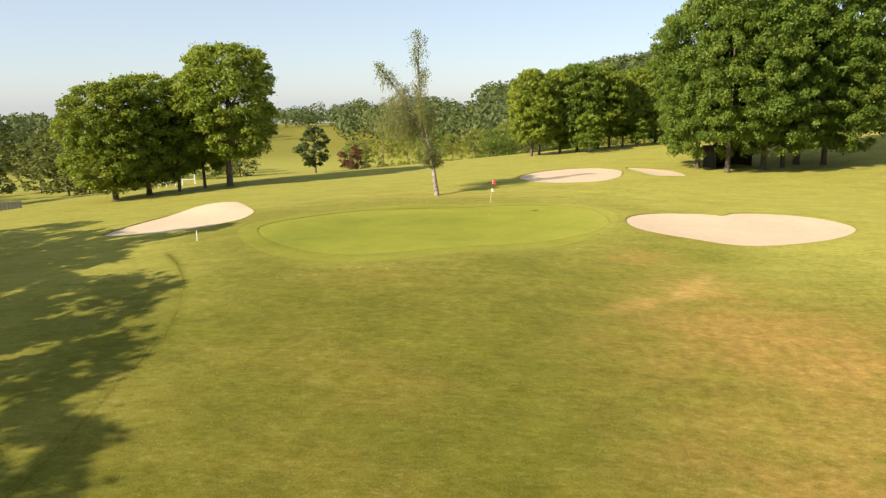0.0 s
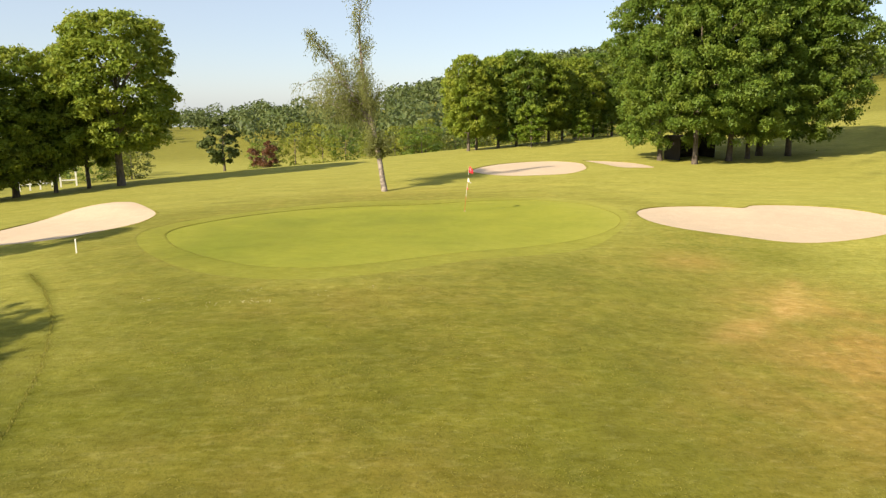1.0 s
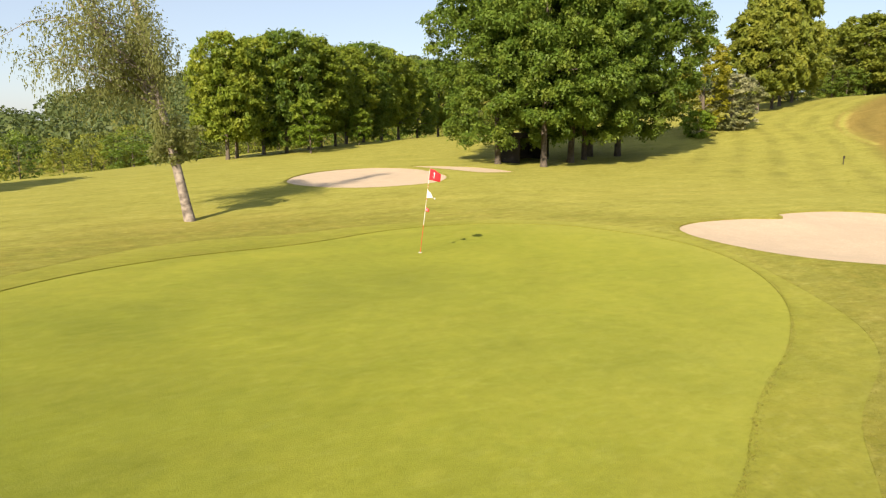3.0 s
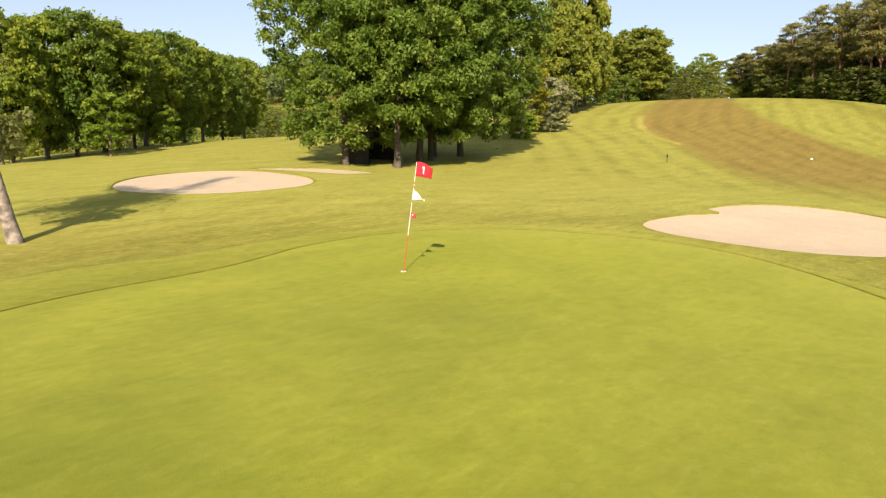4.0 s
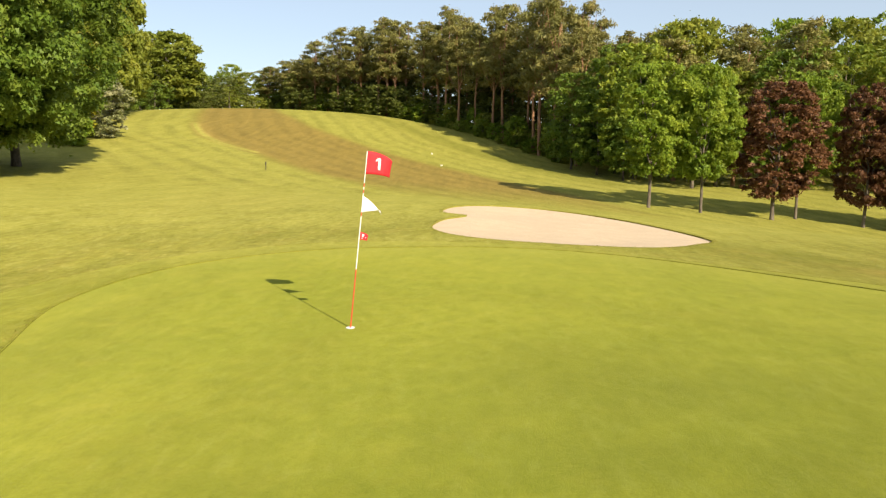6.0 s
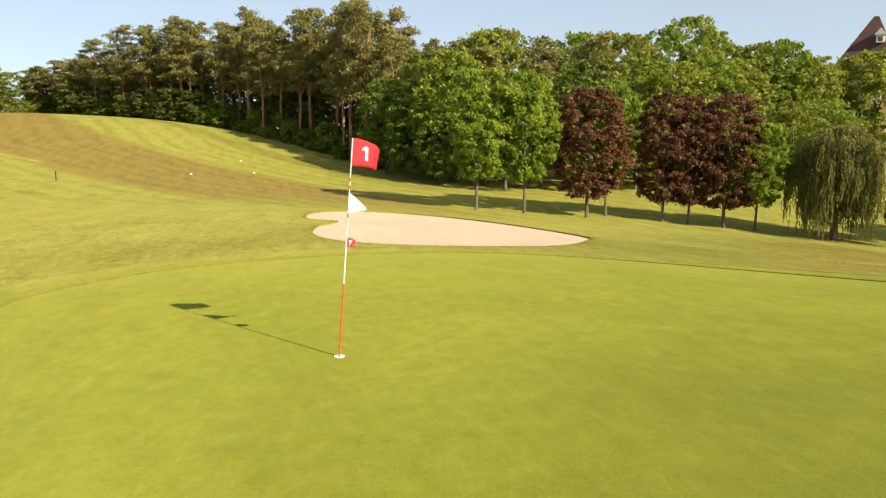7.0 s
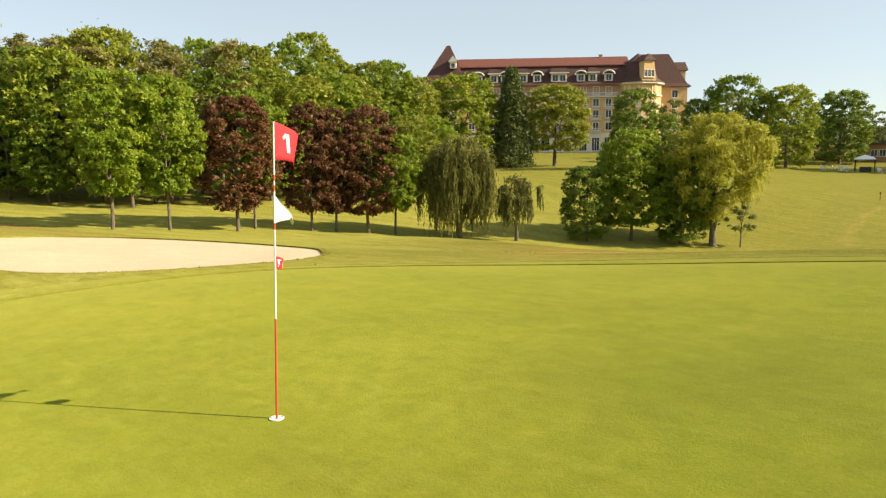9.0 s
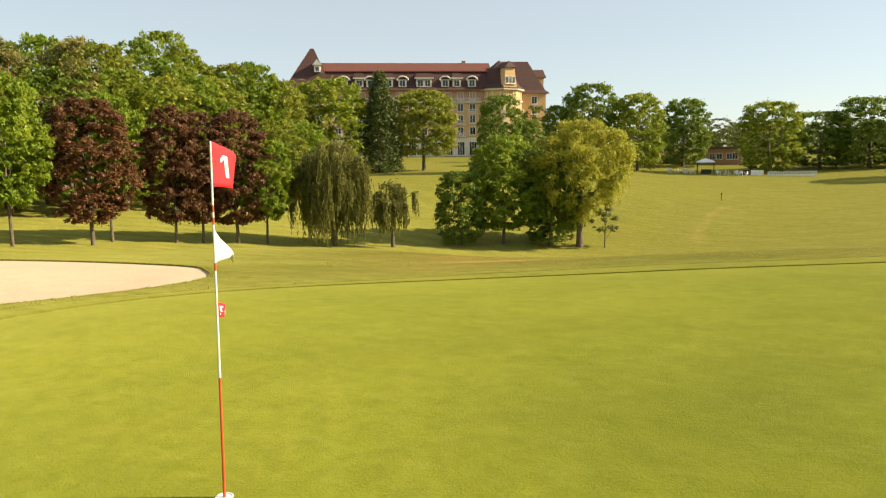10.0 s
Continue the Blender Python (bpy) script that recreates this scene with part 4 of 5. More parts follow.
# ---- the woods ----
pines = [pine("pine_tree", "tall forest pine with reddish bare trunk and ragged top", s, 18, 6) for s in (91, 92, 93)]
rng = np.random.default_rng(5)
EDGE = np.array([(150, 40), (128, 22), (110, 4), (91, -10), (76, -15.5)], float)
_seg = np.cumsum(np.r_[0, np.hypot(*np.diff(EDGE, axis=0).T)])


def edge_height(x):
    """How tall the forest stands along its edge: lower towards the crest."""
    return float(np.interp(x, (76, 95, 110, 128, 150), (18.8, 18.8, 17.2, 13.6, 10.0)))


k = 0
for row, gap in ((0, 3.6), (4.5, 4.0), (9.5, 4.8)):
    for s in np.arange(rng.uniform(0, 3), _seg[-1], gap):
        s = min(_seg[-1], s + rng.uniform(-1.3, 1.3))
        x, y = np.interp(s, _seg, EDGE[:, 0]), np.interp(s, _seg, EDGE[:, 1])
        x, y = x + 0.55 * row + rng.uniform(-1, 1), y - 0.83 * row + rng.uniform(-1, 1)
        plant(pines[k % 3], x, y, rng.uniform(4.8, 6.4), rng.uniform(0.85, 1.1) * edge_height(x), rng.uniform(0, 360))
        k += 1
for x, y, w, h in ((73, -14.6, 6.5, 11), (68.5, -16.6, 6.5, 10.5), (64.5, -18.5, 5, 8)):
    plant(groves[3], x, y, w, h, 40 * x)
shrubs = [broadleaf("forest_shrub", "leafy green shrub at the foot of the pines", s, 3, 3.4, 0.05, BARK, leaf, n=70, per=26, length=0.31, width=0.22, trunk_r=0.05, fat=0.16, lobes=0.25, limbs=3, split=False, group="forest shrubs") for s, leaf in ((111, CHESTNUT_LEAF), (112, LIME_LEAF), (113, WOOD_LEAF))]
for s in np.arange(0.5, _seg[-1], 1.9):
    x, y = np.interp(s, _seg, EDGE[:, 0]), np.interp(s, _seg, EDGE[:, 1])
    plant(shrubs[k % 3], x + rng.uniform(-0.6, 1.5), y - rng.uniform(-0.9, 1.5), rng.uniform(2.6, 4.4), rng.uniform(1.6, 4.6), rng.uniform(0, 360))
    k += 1
for s in np.arange(0, _seg[-1] * 0.62, 3.4):     # leafy edge before the pines
    x, y = np.interp(s, _seg, EDGE[:, 0]), np.interp(s, _seg, EDGE[:, 1])
    plant(woods[k % 3], x + rng.uniform(-1, 1.5), y - rng.uniform(-1, 1.5), rng.uniform(4, 6.5), rng.uniform(3.5, 8.5), rng.uniform(0, 360))
    k += 1
for s in np.arange(1, _seg[-1], 2.4):
    x, y = np.interp(s, _seg, EDGE[:, 0]), np.interp(s, _seg, EDGE[:, 1])
    plant(woods[k % 3], x + rng.uniform(0.5, 6), y - rng.uniform(0.5, 7), rng.uniform(4, 6.5), rng.uniform(0.2, 0.52) * edge_height(x), rng.uniform(0, 360))
    k += 1
for s in np.arange(0, _seg[-1], 4.2):
    x, y = np.interp(s, _seg, EDGE[:, 0]), np.interp(s, _seg, EDGE[:, 1])
    for d in (rng.uniform(8, 17),):
        plant(woods[k % 3], x + 0.55 * d, y - 0.83 * d, rng.uniform(7, 10), rng.uniform(0.72, 0.9) * edge_height(x), rng.uniform(0, 360))
        k += 1
for x, y, w, h in [(71, -19, 8, 15), (66, -20, 9, 14), (69, -25, 9, 18), (60, -24, 8, 11), (62, -27, 8, 12), (60, -33, 9, 13.5), (61, -39, 9, 14), (63, -45, 9, 14), (66, -51, 9, 14.5), (70, -57, 10, 15), (74, -63, 10, 15.5), (78, -70, 10, 15),
                   (72, -28, 9, 18.5), (70, -36, 9, 19.5), (72, -44, 10, 20), (76, -51, 10, 21), (81, -58, 11, 21), (86, -65, 11, 20), (92, -73, 10, 18), (98, -80, 10, 17), (78, -41, 10, 20), (84, -50, 10, 21), (75.5, -65, 9, 17.4), (73, -67.5, 8, 17), (71, -70.2, 7, 15.2), (85, -76, 10, 18.4), (55, -47, 6, 9), (57, -55, 7, 9.5), (60, -62, 7, 9)]:
    plant(groves[(1, 0, 3, 2, 0)[k % 5]], x, y, w, h - (0.8 if y > -32 else 2.4 if y - 2.8 > -0.68 * (x + 3.4) else 0.2) * (h > 14), rng.uniform(0, 360))
    k += 1
for x, y in [(74, -20), (78, -22), (76, -26), (83, -26), (80, -30), (82, -40), (86, -48), (92, -56), (98, -62), (96, -70), (66, -24), (63, -29), (68, -31), (61, -34)]:
    plant(pines[k % 3], x, y, 6, rng.uniform(14.5, 17), rng.uniform(0, 360))
    k += 1
# behind the crest of the fairway
for x, y, h in ((142.5, 58, 9.5), (144, 52.5, 8.6), (146, 47.5, 8.4), (147, 43, 8.8), (149, 38.5, 9.5), (158, 50, 11), (156, 60, 12)):
    plant(groves[k % 3], x, y, 7.0, h, rng.uniform(0, 360))
    k += 1
for _ in range(34):
    x, y = rng.uniform(118, 190), rng.uniform(38, 85)
    if y > 0.5 * (x - 118) + 36 or x > 160:
        plant(woods[k % 3], x, y, rng.uniform(6, 9), rng.uniform(5.5, 8.5), rng.uniform(0, 360))
        k += 1
hedges = [broadleaf("hedgerow_tree", "leafy tree in the hedgerow beyond the lawn", s, 8, 7, 0.1, BARK, leaf, n=66, per=34, length=0.35, width=0.25, trunk_r=0.1, fat=0.2, lobes=0.22, limbs=3, split=False, group="hedgerow trees") for s, leaf in ((141, FOREST_LEAF), (142, OAK_LEAF), (143, WOOD_LEAF))]
for x, y in ((120, 52), (124, 56), (128, 46), (131, 50), (134, 44), (137, 50), (139, 45), (141, 40), (143, 46), (145, 36), (147, 52), (150, 44), (112, 54), (105, 52), (98, 51)):
    plant(hedges[k % 3], x, y, rng.uniform(5, 7), rng.uniform(3, 5.5), rng.uniform(0, 360))
    k += 1
# beyond the crest of the lawn
for _ in range(66):
    a = rng.uniform(0, 1)
    x, y = -60 + 150 * a + rng.uniform(-6, 6), 84 + 16 * a + rng.uniform(-8, 26)
    if abs(x + 0.185 * (y + 43) + 3.5) > 0.07 * (y + 43):
        plant(hedges[k % 3], x, y, rng.uniform(5, 8), rng.uniform(5, 8.5), rng.uniform(0, 360))
    k += 1
for _ in range(14):
    plant(woods[k % 3], rng.uniform(-85, -50), rng.uniform(20, 70), rng.uniform(6, 9), rng.uniform(8, 12), rng.uniform(0, 360))
    k += 1


def far_trees(name, label, seed, count, where, leaf, tall, per=46, size=2.3):
    """Tree tops of a distant wood, one mesh."""
    rng, cs, ns = np.random.default_rng(seed), [], []
    while count > 0:
        x, y = where(rng)
        z, h = float(height(x, y)), tall * rng.uniform(0.7, 1.25)
        d = unit(rng.normal(size=(per, 3)) + (0, 0, 0.45))
        cs.append(np.array([x, y, z + h * 0.55]) + d * (h * 0.42, h * 0.42, h * 0.5) * rng.uniform(0.8, 1.05, (per, 1)))
        ns.append(d + rng.normal(size=(per, 3)) * 0.35)
        count -= 1
    v, f = leaves(rng, np.concatenate(cs), np.concatenate(ns), size, size * 0.75)
    return tagged(part(name, mesh_of(name, v, f), leaf), label, "woods", kind="stuff")


def on_hill(rng):
    while True:
        x, y = rng.uniform(-40, 420), rng.uniform(230, 520)
        if float(height(x, y)) > 4 and not (abs(x - 95) < 35 and 235 < y < 300):
            return x, y


def in_valley(rng):
    while True:
        a = rng.uniform(-0.55, 0.75)
        r = rng.uniform(200, 360) + 50 * math.sin(7 * a)
        x, y = -20 + r * math.sin(-a), r * math.cos(a)
        if abs(x + 0.185 * (y + 43) + 3.5) > 0.055 * (y + 43) or r > 345:      # an open meadow between the trees
            return x, y


def on_horizon(rng):
    a, r = rng.uniform(-0.2, 1.15), rng.uniform(420, 900)
    return -r * math.sin(a), r * math.cos(a)


def south_rim(rng):
    a = rng.uniform(2.55, 3.75)
    r = rng.uniform(230, 300) + 260 * (rng.uniform(0, 1) < 0.4)
    return r * math.sin(a), r * math.cos(a)


far_trees("hill_woods", "distant mixed woods covering the hillside", 101, 1900, on_hill, FAR_LEAF, 11, 72, 1.7)
far_trees("valley_trees", "far line of trees across the valley meadows", 102, 520, in_valley, FAR_LEAF, 11, 120, 1.25)
far_trees("horizon_woods", "hazy line of woods along the far horizon", 104, 520, on_horizon, FAR_LEAF, 9, 40, 2.8)
far_trees("park_woods", "far trees beyond the park and its lodge", 103, 420, south_rim, FAR_LEAF, 8, 60, 1.8)


# ---- flagstick ----
RED_CLOTH = simple("red_cloth", (0.66, 0.02, 0.03), (0.56, 0.015, 0.025), 30, 0.8)
WHITE_CLOTH = simple("white_cloth", (0.8, 0.79, 0.78), (0.74, 0.74, 0.74), 30, 0.8)
RED_PAINT = simple("red_paint", (0.6, 0.09, 0.03), (0.5, 0.07, 0.025), 20, 0.4)
WHITE_PAINT = simple("white_paint", (0.8, 0.78, 0.7), (0.74, 0.72, 0.64), 20, 0.4)
WHITE_CUP = simple("white_plastic", (0.8, 0.8, 0.8), (0.76, 0.76, 0.76), 20, 0.35)
STICK_TOP = np.array([0.2, -0.19, 2.18])
flagstick = tagged(new("flagstick"), "red and white golf flagstick carrying three small flags", "flagstick")
flagstick.location = (0, 0, float(height(0, 0)) - 0.004)
for a, b, mat in ((-0.05, 0.335, RED_PAINT), (0.335, 0.635, WHITE_PAINT), (0.635, 0.657, RED_PAINT), (0.657, 0.765, WHITE_PAINT), (0.765, 0.785, RED_PAINT), (0.785, 0.8, WHITE_PAINT),
                  (0.8, 0.82, RED_PAINT), (0.82, 1.0, WHITE_PAINT)):
    part("pole_section", mesh_of("pole_section", *tube([STICK_TOP * a, STICK_TOP * b], (0.0088 - 0.003 * a, 0.0088 - 0.003 * b), 10), True), mat, flagstick)


def flag_place(lo, hi, reach, tip, s, q, lift=0.0):
    """A place on a flag: s out from the stick, q down from its top edge."""
    out, side = np.array([0.38, -0.925, 0.0]), np.array([0.925, 0.38, 0.0])
    z = hi + (lo - hi) * q
    if tip is not None:
        z = z + ((hi + (lo - hi) * tip) - z) * s * 0.94
    p = STICK_TOP * z + out * reach * s * (1 - 0.06 * s) + side * (0.05 * math.sin(s * 6.5 + 1.2 * q) * s * reach / 0.4 + lift)
    return p + np.array([0, 0, -0.36 * reach * s * s * (1 - 0.6 * q)])


def flag(name, lo, hi, reach, mat, tip=None):
    n, m, verts, faces = 14, 8, [], []
    for i in range(n + 1):
        for j in range(m + 1):
            verts.append(flag_place(lo, hi, reach, tip, i / n, j / m))
    for i in range(n):
        for j in range(m):
            a = i * (m + 1) + j
            faces.append((a, a + 1, a + m + 2, a + m + 1))
    ob = part(name, mesh_of(name, verts, faces, True), mat, flagstick)
    thick = ob.modifiers.new("cloth", "SOLIDIFY")
    thick.thickness, thick.offset = 0.003, 0
    return ob


def patch(name, outline, lo, hi, reach, mat, parent, lift):
    """A flat figure sewn on a flag, on one side of the cloth; outline in parts of the flag's width and height."""
    verts, faces = [], []
    for strip in outline:
        n = len(verts)
        for (s0, q0), (s1, q1) in strip:
            verts += [flag_place(lo, hi, reach, None, s0, q0, lift), flag_place(lo, hi, reach, None, s1, q1, lift)]
        for k in range(len(strip) - 1):
            faces.append((n + 2 * k, n + 2 * k + 1, n + 2 * k + 3, n + 2 * k + 2))
    return part(name, mesh_of(name, verts, faces), mat, parent)


main_flag = flag("flag", 0.872, 1.0, 0.345, RED_CLOTH)
flag("pennant", 0.655, 0.75, 0.26, WHITE_CLOTH, 0.72)
low_flag = flag("small_flag", 0.502, 0.545, 0.115, RED_CLOTH)
ONE = [[((0.45, q), (0.53, q)) for q in np.linspace(0.22, 0.76, 7)], [((0.36, 0.34), (0.36, 0.42)), ((0.44, 0.22), (0.44, 0.34))]]
BADGE = [[((0.3, 0.22), (0.55, 0.22)), ((0.3, 0.5), (0.78, 0.5)), ((0.38, 0.62), (0.72, 0.62))], [((0.28, 0.72), (0.8, 0.72)), ((0.28, 0.82), (0.8, 0.82))]]
for lift in (0.004, -0.004):
    patch("numeral", ONE, 0.872, 1.0, 0.345, WHITE_CLOTH, main_flag, lift)
    patch("badge", BADGE, 0.502, 0.545, 0.115, WHITE_CLOTH, low_flag, lift)


def ring(r0, r1, z0, z1, sides=28):
    """A short collar: outer wall, flat rim, inner wall."""
    a = np.arange(sides) * 2 * np.pi / sides
    c = np.stack([np.cos(a), np.sin(a), 0 * a], 1)
    v = np.concatenate([c * r1 + (0, 0, z0), c * r1 + (0, 0, z1), c * r0 + (0, 0, z1), c * r0 + (0, 0, z0)])
    k, q = np.arange(sides), (np.arange(sides) + 1) % sides
    return v, np.concatenate([np.stack([j * sides + k, j * sides + q, (j + 1) * sides + q, (j + 1) * sides + k], 1) for j in range(3)])


cup = tagged(part("hole_cup", mesh_of("hole_cup", *joined([ring(0.046, 0.055, -0.02, 0.006), ring(0.0, 0.046, -0.02, 0.002)])), WHITE_CUP), "white plastic cup set in the putting green", "hole cup")
cup.location = (0, 0, float(height(0, 0)) - 0.004)


# ---- daisies in the rough ----
def daisies():
    """Patches of small white flower heads, one mesh."""
    rng, pieces = np.random.default_rng(121), []
    a = np.arange(7) * 2 * np.pi / 7
    for cx, cy, n in ((-11.1, -15.2, 14), (-9.3, -16.0, 10), (-8.7, -15.9, 14), (-8.2, -16.0, 12), (-6.6, -15.7, 6), (-8.6, -15.0, 10), (-5.3, -15.2, 5)):
        for _ in range(n):
            x, y, r = cx + rng.normal() * 0.22, cy + rng.normal() * 0.1, rng.uniform(0.004, 0.008)
            z = float(height(x, y)) + 0.034
            v = np.concatenate([[(x, y, z + 0.006)], np.column_stack([x + r * np.cos(a), y + r * np.sin(a), np.full(7, z)]), [(x, y, z - 0.06)]])
            k = np.arange(7)
            f = np.concatenate([np.stack([0 * k, 1 + k, 1 + (k + 1) % 7], 1), np.stack([0 * k + 8, 1 + (k + 1) % 7, 1 + k], 1)])
            pieces.append((v, f))
    return tagged(part("daisies", mesh_of("daisies", *joined(pieces)), simple("daisy_petals", (0.62, 0.58, 0.38), (0.5, 0.46, 0.26), 30, 0.8)), "small white daisies growing in the rough grass", "flowers", kind="stuff")


daisies()


# ---- hotel ----
OCHRE = simple("ochre_render", (0.63, 0.42, 0.2), (0.56, 0.36, 0.17), 2.5, 0.9)
CREAM = simple("cream_stone", (0.72, 0.64, 0.5), (0.62, 0.55, 0.43), 2.5, 0.85)
PINK = simple("pink_brick", (0.5, 0.3, 0.2), (0.42, 0.25, 0.17), 2.5, 0.9)
ROOF = simple("red_roof_tile", (0.16, 0.045, 0.028), (0.11, 0.034, 0.024), 2.2, 0.8, bump=0.3)
DARK_ROOF = simple("brown_roof_tile", (0.085, 0.034, 0.026), (0.055, 0.024, 0.02), 2.2, 0.8, bump=0.3)
GUTTER = simple("red_gutter", (0.3, 0.1, 0.06), (0.22, 0.08, 0.05), 3, 0.6)
GLASS, _n, _l, _b = material("window_glass")
_b.inputs["Base Color"].default_value, _b.inputs["Roughness"].default_value = (0.03, 0.035, 0.04, 1), 0.06
IVORY = simple("ivory_paint", (0.75, 0.72, 0.64), (0.66, 0.63, 0.56), 5, 0.6)

hotel = tagged(new("hotel"), "long ochre hotel with steep red tiled roofs and dormers", "hotel")
HOTEL = pose(140.8, -146.5, 4.9, 0, 0, -140.5)
hotel.matrix_basis = HOTEL


def frustum(x0, x1, y0, y1, z0, z1, inset_x0, inset_x1, inset_y0, inset_y1):
    """A block whose top is drawn in on each side."""
    v, f = slab(x0, x1, y0, y1, z0, z1)
    v[4:, 0] = np.where(v[4:, 0] == x0, x0 + inset_x0, x1 - inset_x1)
    v[4:, 1] = np.where(v[4:, 1] == y0, y0 + inset_y0, y1 - inset_y1)
    return v, f


def prism(sides, cx, cy, r0, r1, z0, z1, turn=0.0):
    a = turn + np.arange(sides) * 2 * np.pi / sides
    c = np.stack([np.cos(a), np.sin(a)], 1)
    v = np.concatenate([np.column_stack([c * r0 + (cx, cy), np.full(sides, z0)]), np.column_stack([c * r1 + (cx, cy), np.full(sides, z1)])])
    k, q = np.arange(sides), (np.arange(sides) + 1) % sides
    return v, np.stack([k, q, sides + q, sides + k], 1)


def rim(w, h, b, y0, y1):
    """A window surround: one closed frame of bar width b round an opening w by h."""
    xs, zs = (-w / 2 - b, -w / 2, w / 2, w / 2 + b), (-b, 0, h, h + b)
    corner = [(xs[0], zs[0]), (xs[3], zs[0]), (xs[3], zs[3]), (xs[0], zs[3])]
    hole = [(xs[1], zs[1]), (xs[2], zs[1]), (xs[2], zs[2]), (xs[1], zs[2])]
    v = [(x, y, z) for y in (y0, y1) for ring_ in (corner, hole) for x, z in ring_]
    f = []
    for k in range(4):
        q = (k + 1) % 4
        f += [(k, q, 4 + q, 4 + k), (8 + q, 8 + k, 12 + k, 12 + q), (k, 8 + k, 8 + q, q), (4 + q, 12 + q, 12 + k, 4 + k)]
    return np.array(v, float), np.array(f)


def window_at(parent, m, w, h, bars=1):
    """A window: surround, sill, sash bars and a dark pane; m places its foot."""
    win = part("window", mesh_of("window", *rim(w, h, 0.18, -0.12, 0.05)), IVORY, parent)
    win.matrix_basis = m
    part("sill", mesh_of("sill", *slab(-w / 2 - 0.3, w / 2 + 0.3, -0.28, 0.05, -0.3, -0.18)), IVORY, win)
    for x in np.linspace(-w / 2, w / 2, bars + 2)[1:-1]:
        part("sash_bar", mesh_of("sash_bar", *slab(x - 0.05, x + 0.05, -0.07, 0.0, 0, h)), IVORY, win)
    part("pane", mesh_of("pane", *slab(-w / 2, w / 2, -0.03, 0.03, 0, h)), GLASS, win)
    return win


def window_copy(win, parent, m, scale=(1, 1, 1)):
    """A copy of a window, under the house that parent stands on."""
    while parent.parent:
        m = parent.matrix_basis @ m
        parent = parent.parent
    ob = copy_thing(win, pose(0, 0, 0))
    ob.parent = parent
    ob.matrix_basis = m @ Matrix.Diagonal((*scale, 1))
    return ob


def balcony_mesh(w, deep=1.0):
    rails = [slab(-w / 2, w / 2, -deep, 0, -0.18, 0), slab(-w / 2, w / 2, -deep, -deep + 0.12, 0.95, 1.08)]
    rails += [slab(x - 0.05, x + 0.05, -deep + 0.01, -deep + 0.11, 0, 0.95) for x in np.arange(-w / 2 + 0.1, w / 2, 0.42)]
    return mesh_of("balcony", *joined(rails))


part("wall", mesh_of("wall", *slab(4, 53, 0, 16, -4, 19)), OCHRE, hotel)
part("ground_floor", mesh_of("ground_floor", *slab(4, 53, -0.35, 0.1, -4, 5.2)), CREAM, hotel)
part("cornice", mesh_of("cornice", *joined([slab(4, 53, -0.5, 0, 15.55, 15.85), slab(4, 53, -0.25, 0, 5.2, 5.5)])), CREAM, hotel)
part("frieze", mesh_of("frieze", *slab(4, 53, -0.06, 0.1, 15.9, 18.9)), PINK, hotel)
roof = part("roof", mesh_of("roof", *joined([frustum(4, 54, -1.2, 17.2, 19.0, 20.1, 0, 0, 1.4, 1.4), frustum(4, 54, 0.2, 15.8, 20.1, 24.6, 0, 0, 2.4, 2.4)])), DARK_ROOF, hotel)
part("upper_roof", mesh_of("upper_roof", *frustum(4, 54, 2.2, 13.8, 24.6, 27.6, 0, 0, 5.2, 5.2)), ROOF, hotel)
part("gutter", mesh_of("gutter", *joined([slab(4, 54, -1.35, -1.15, 18.85, 19.1), slab(4, 54, 2.0, 2.25, 24.45, 24.72)])), GUTTER, hotel)
win, tall_win = None, None
BAYS = np.arange(9.4, 50, 3.5)
for i, x in enumerate(BAYS):
    for z, h in ((16.3, 2.0), (13.0, 2.1), (9.8, 2.1), (6.4, 2.1)):
        m = pose(float(x), -0.02, z, 0, 0, 0)
        win = window_copy(win, hotel, m) if win else window_at(hotel, m, 1.5, h)
    m = pose(float(x), -0.37, 0.6)
    tall_win = window_copy(tall_win, hotel, m) if tall_win else window_at(hotel, m, 2.0, 3.6, 2)
part("balcony", balcony_mesh(43), IVORY, hotel).location = (28.6, 0, 15.6)
small_balcony = balcony_mesh(2.9, 0.8)
for i, x in enumerate(BAYS):
    for z in (12.4, 9.2, 5.8):
        if (i + int(z)) % 2:
            part("balcony", small_balcony, IVORY, hotel).location = (float(x), 0, z)
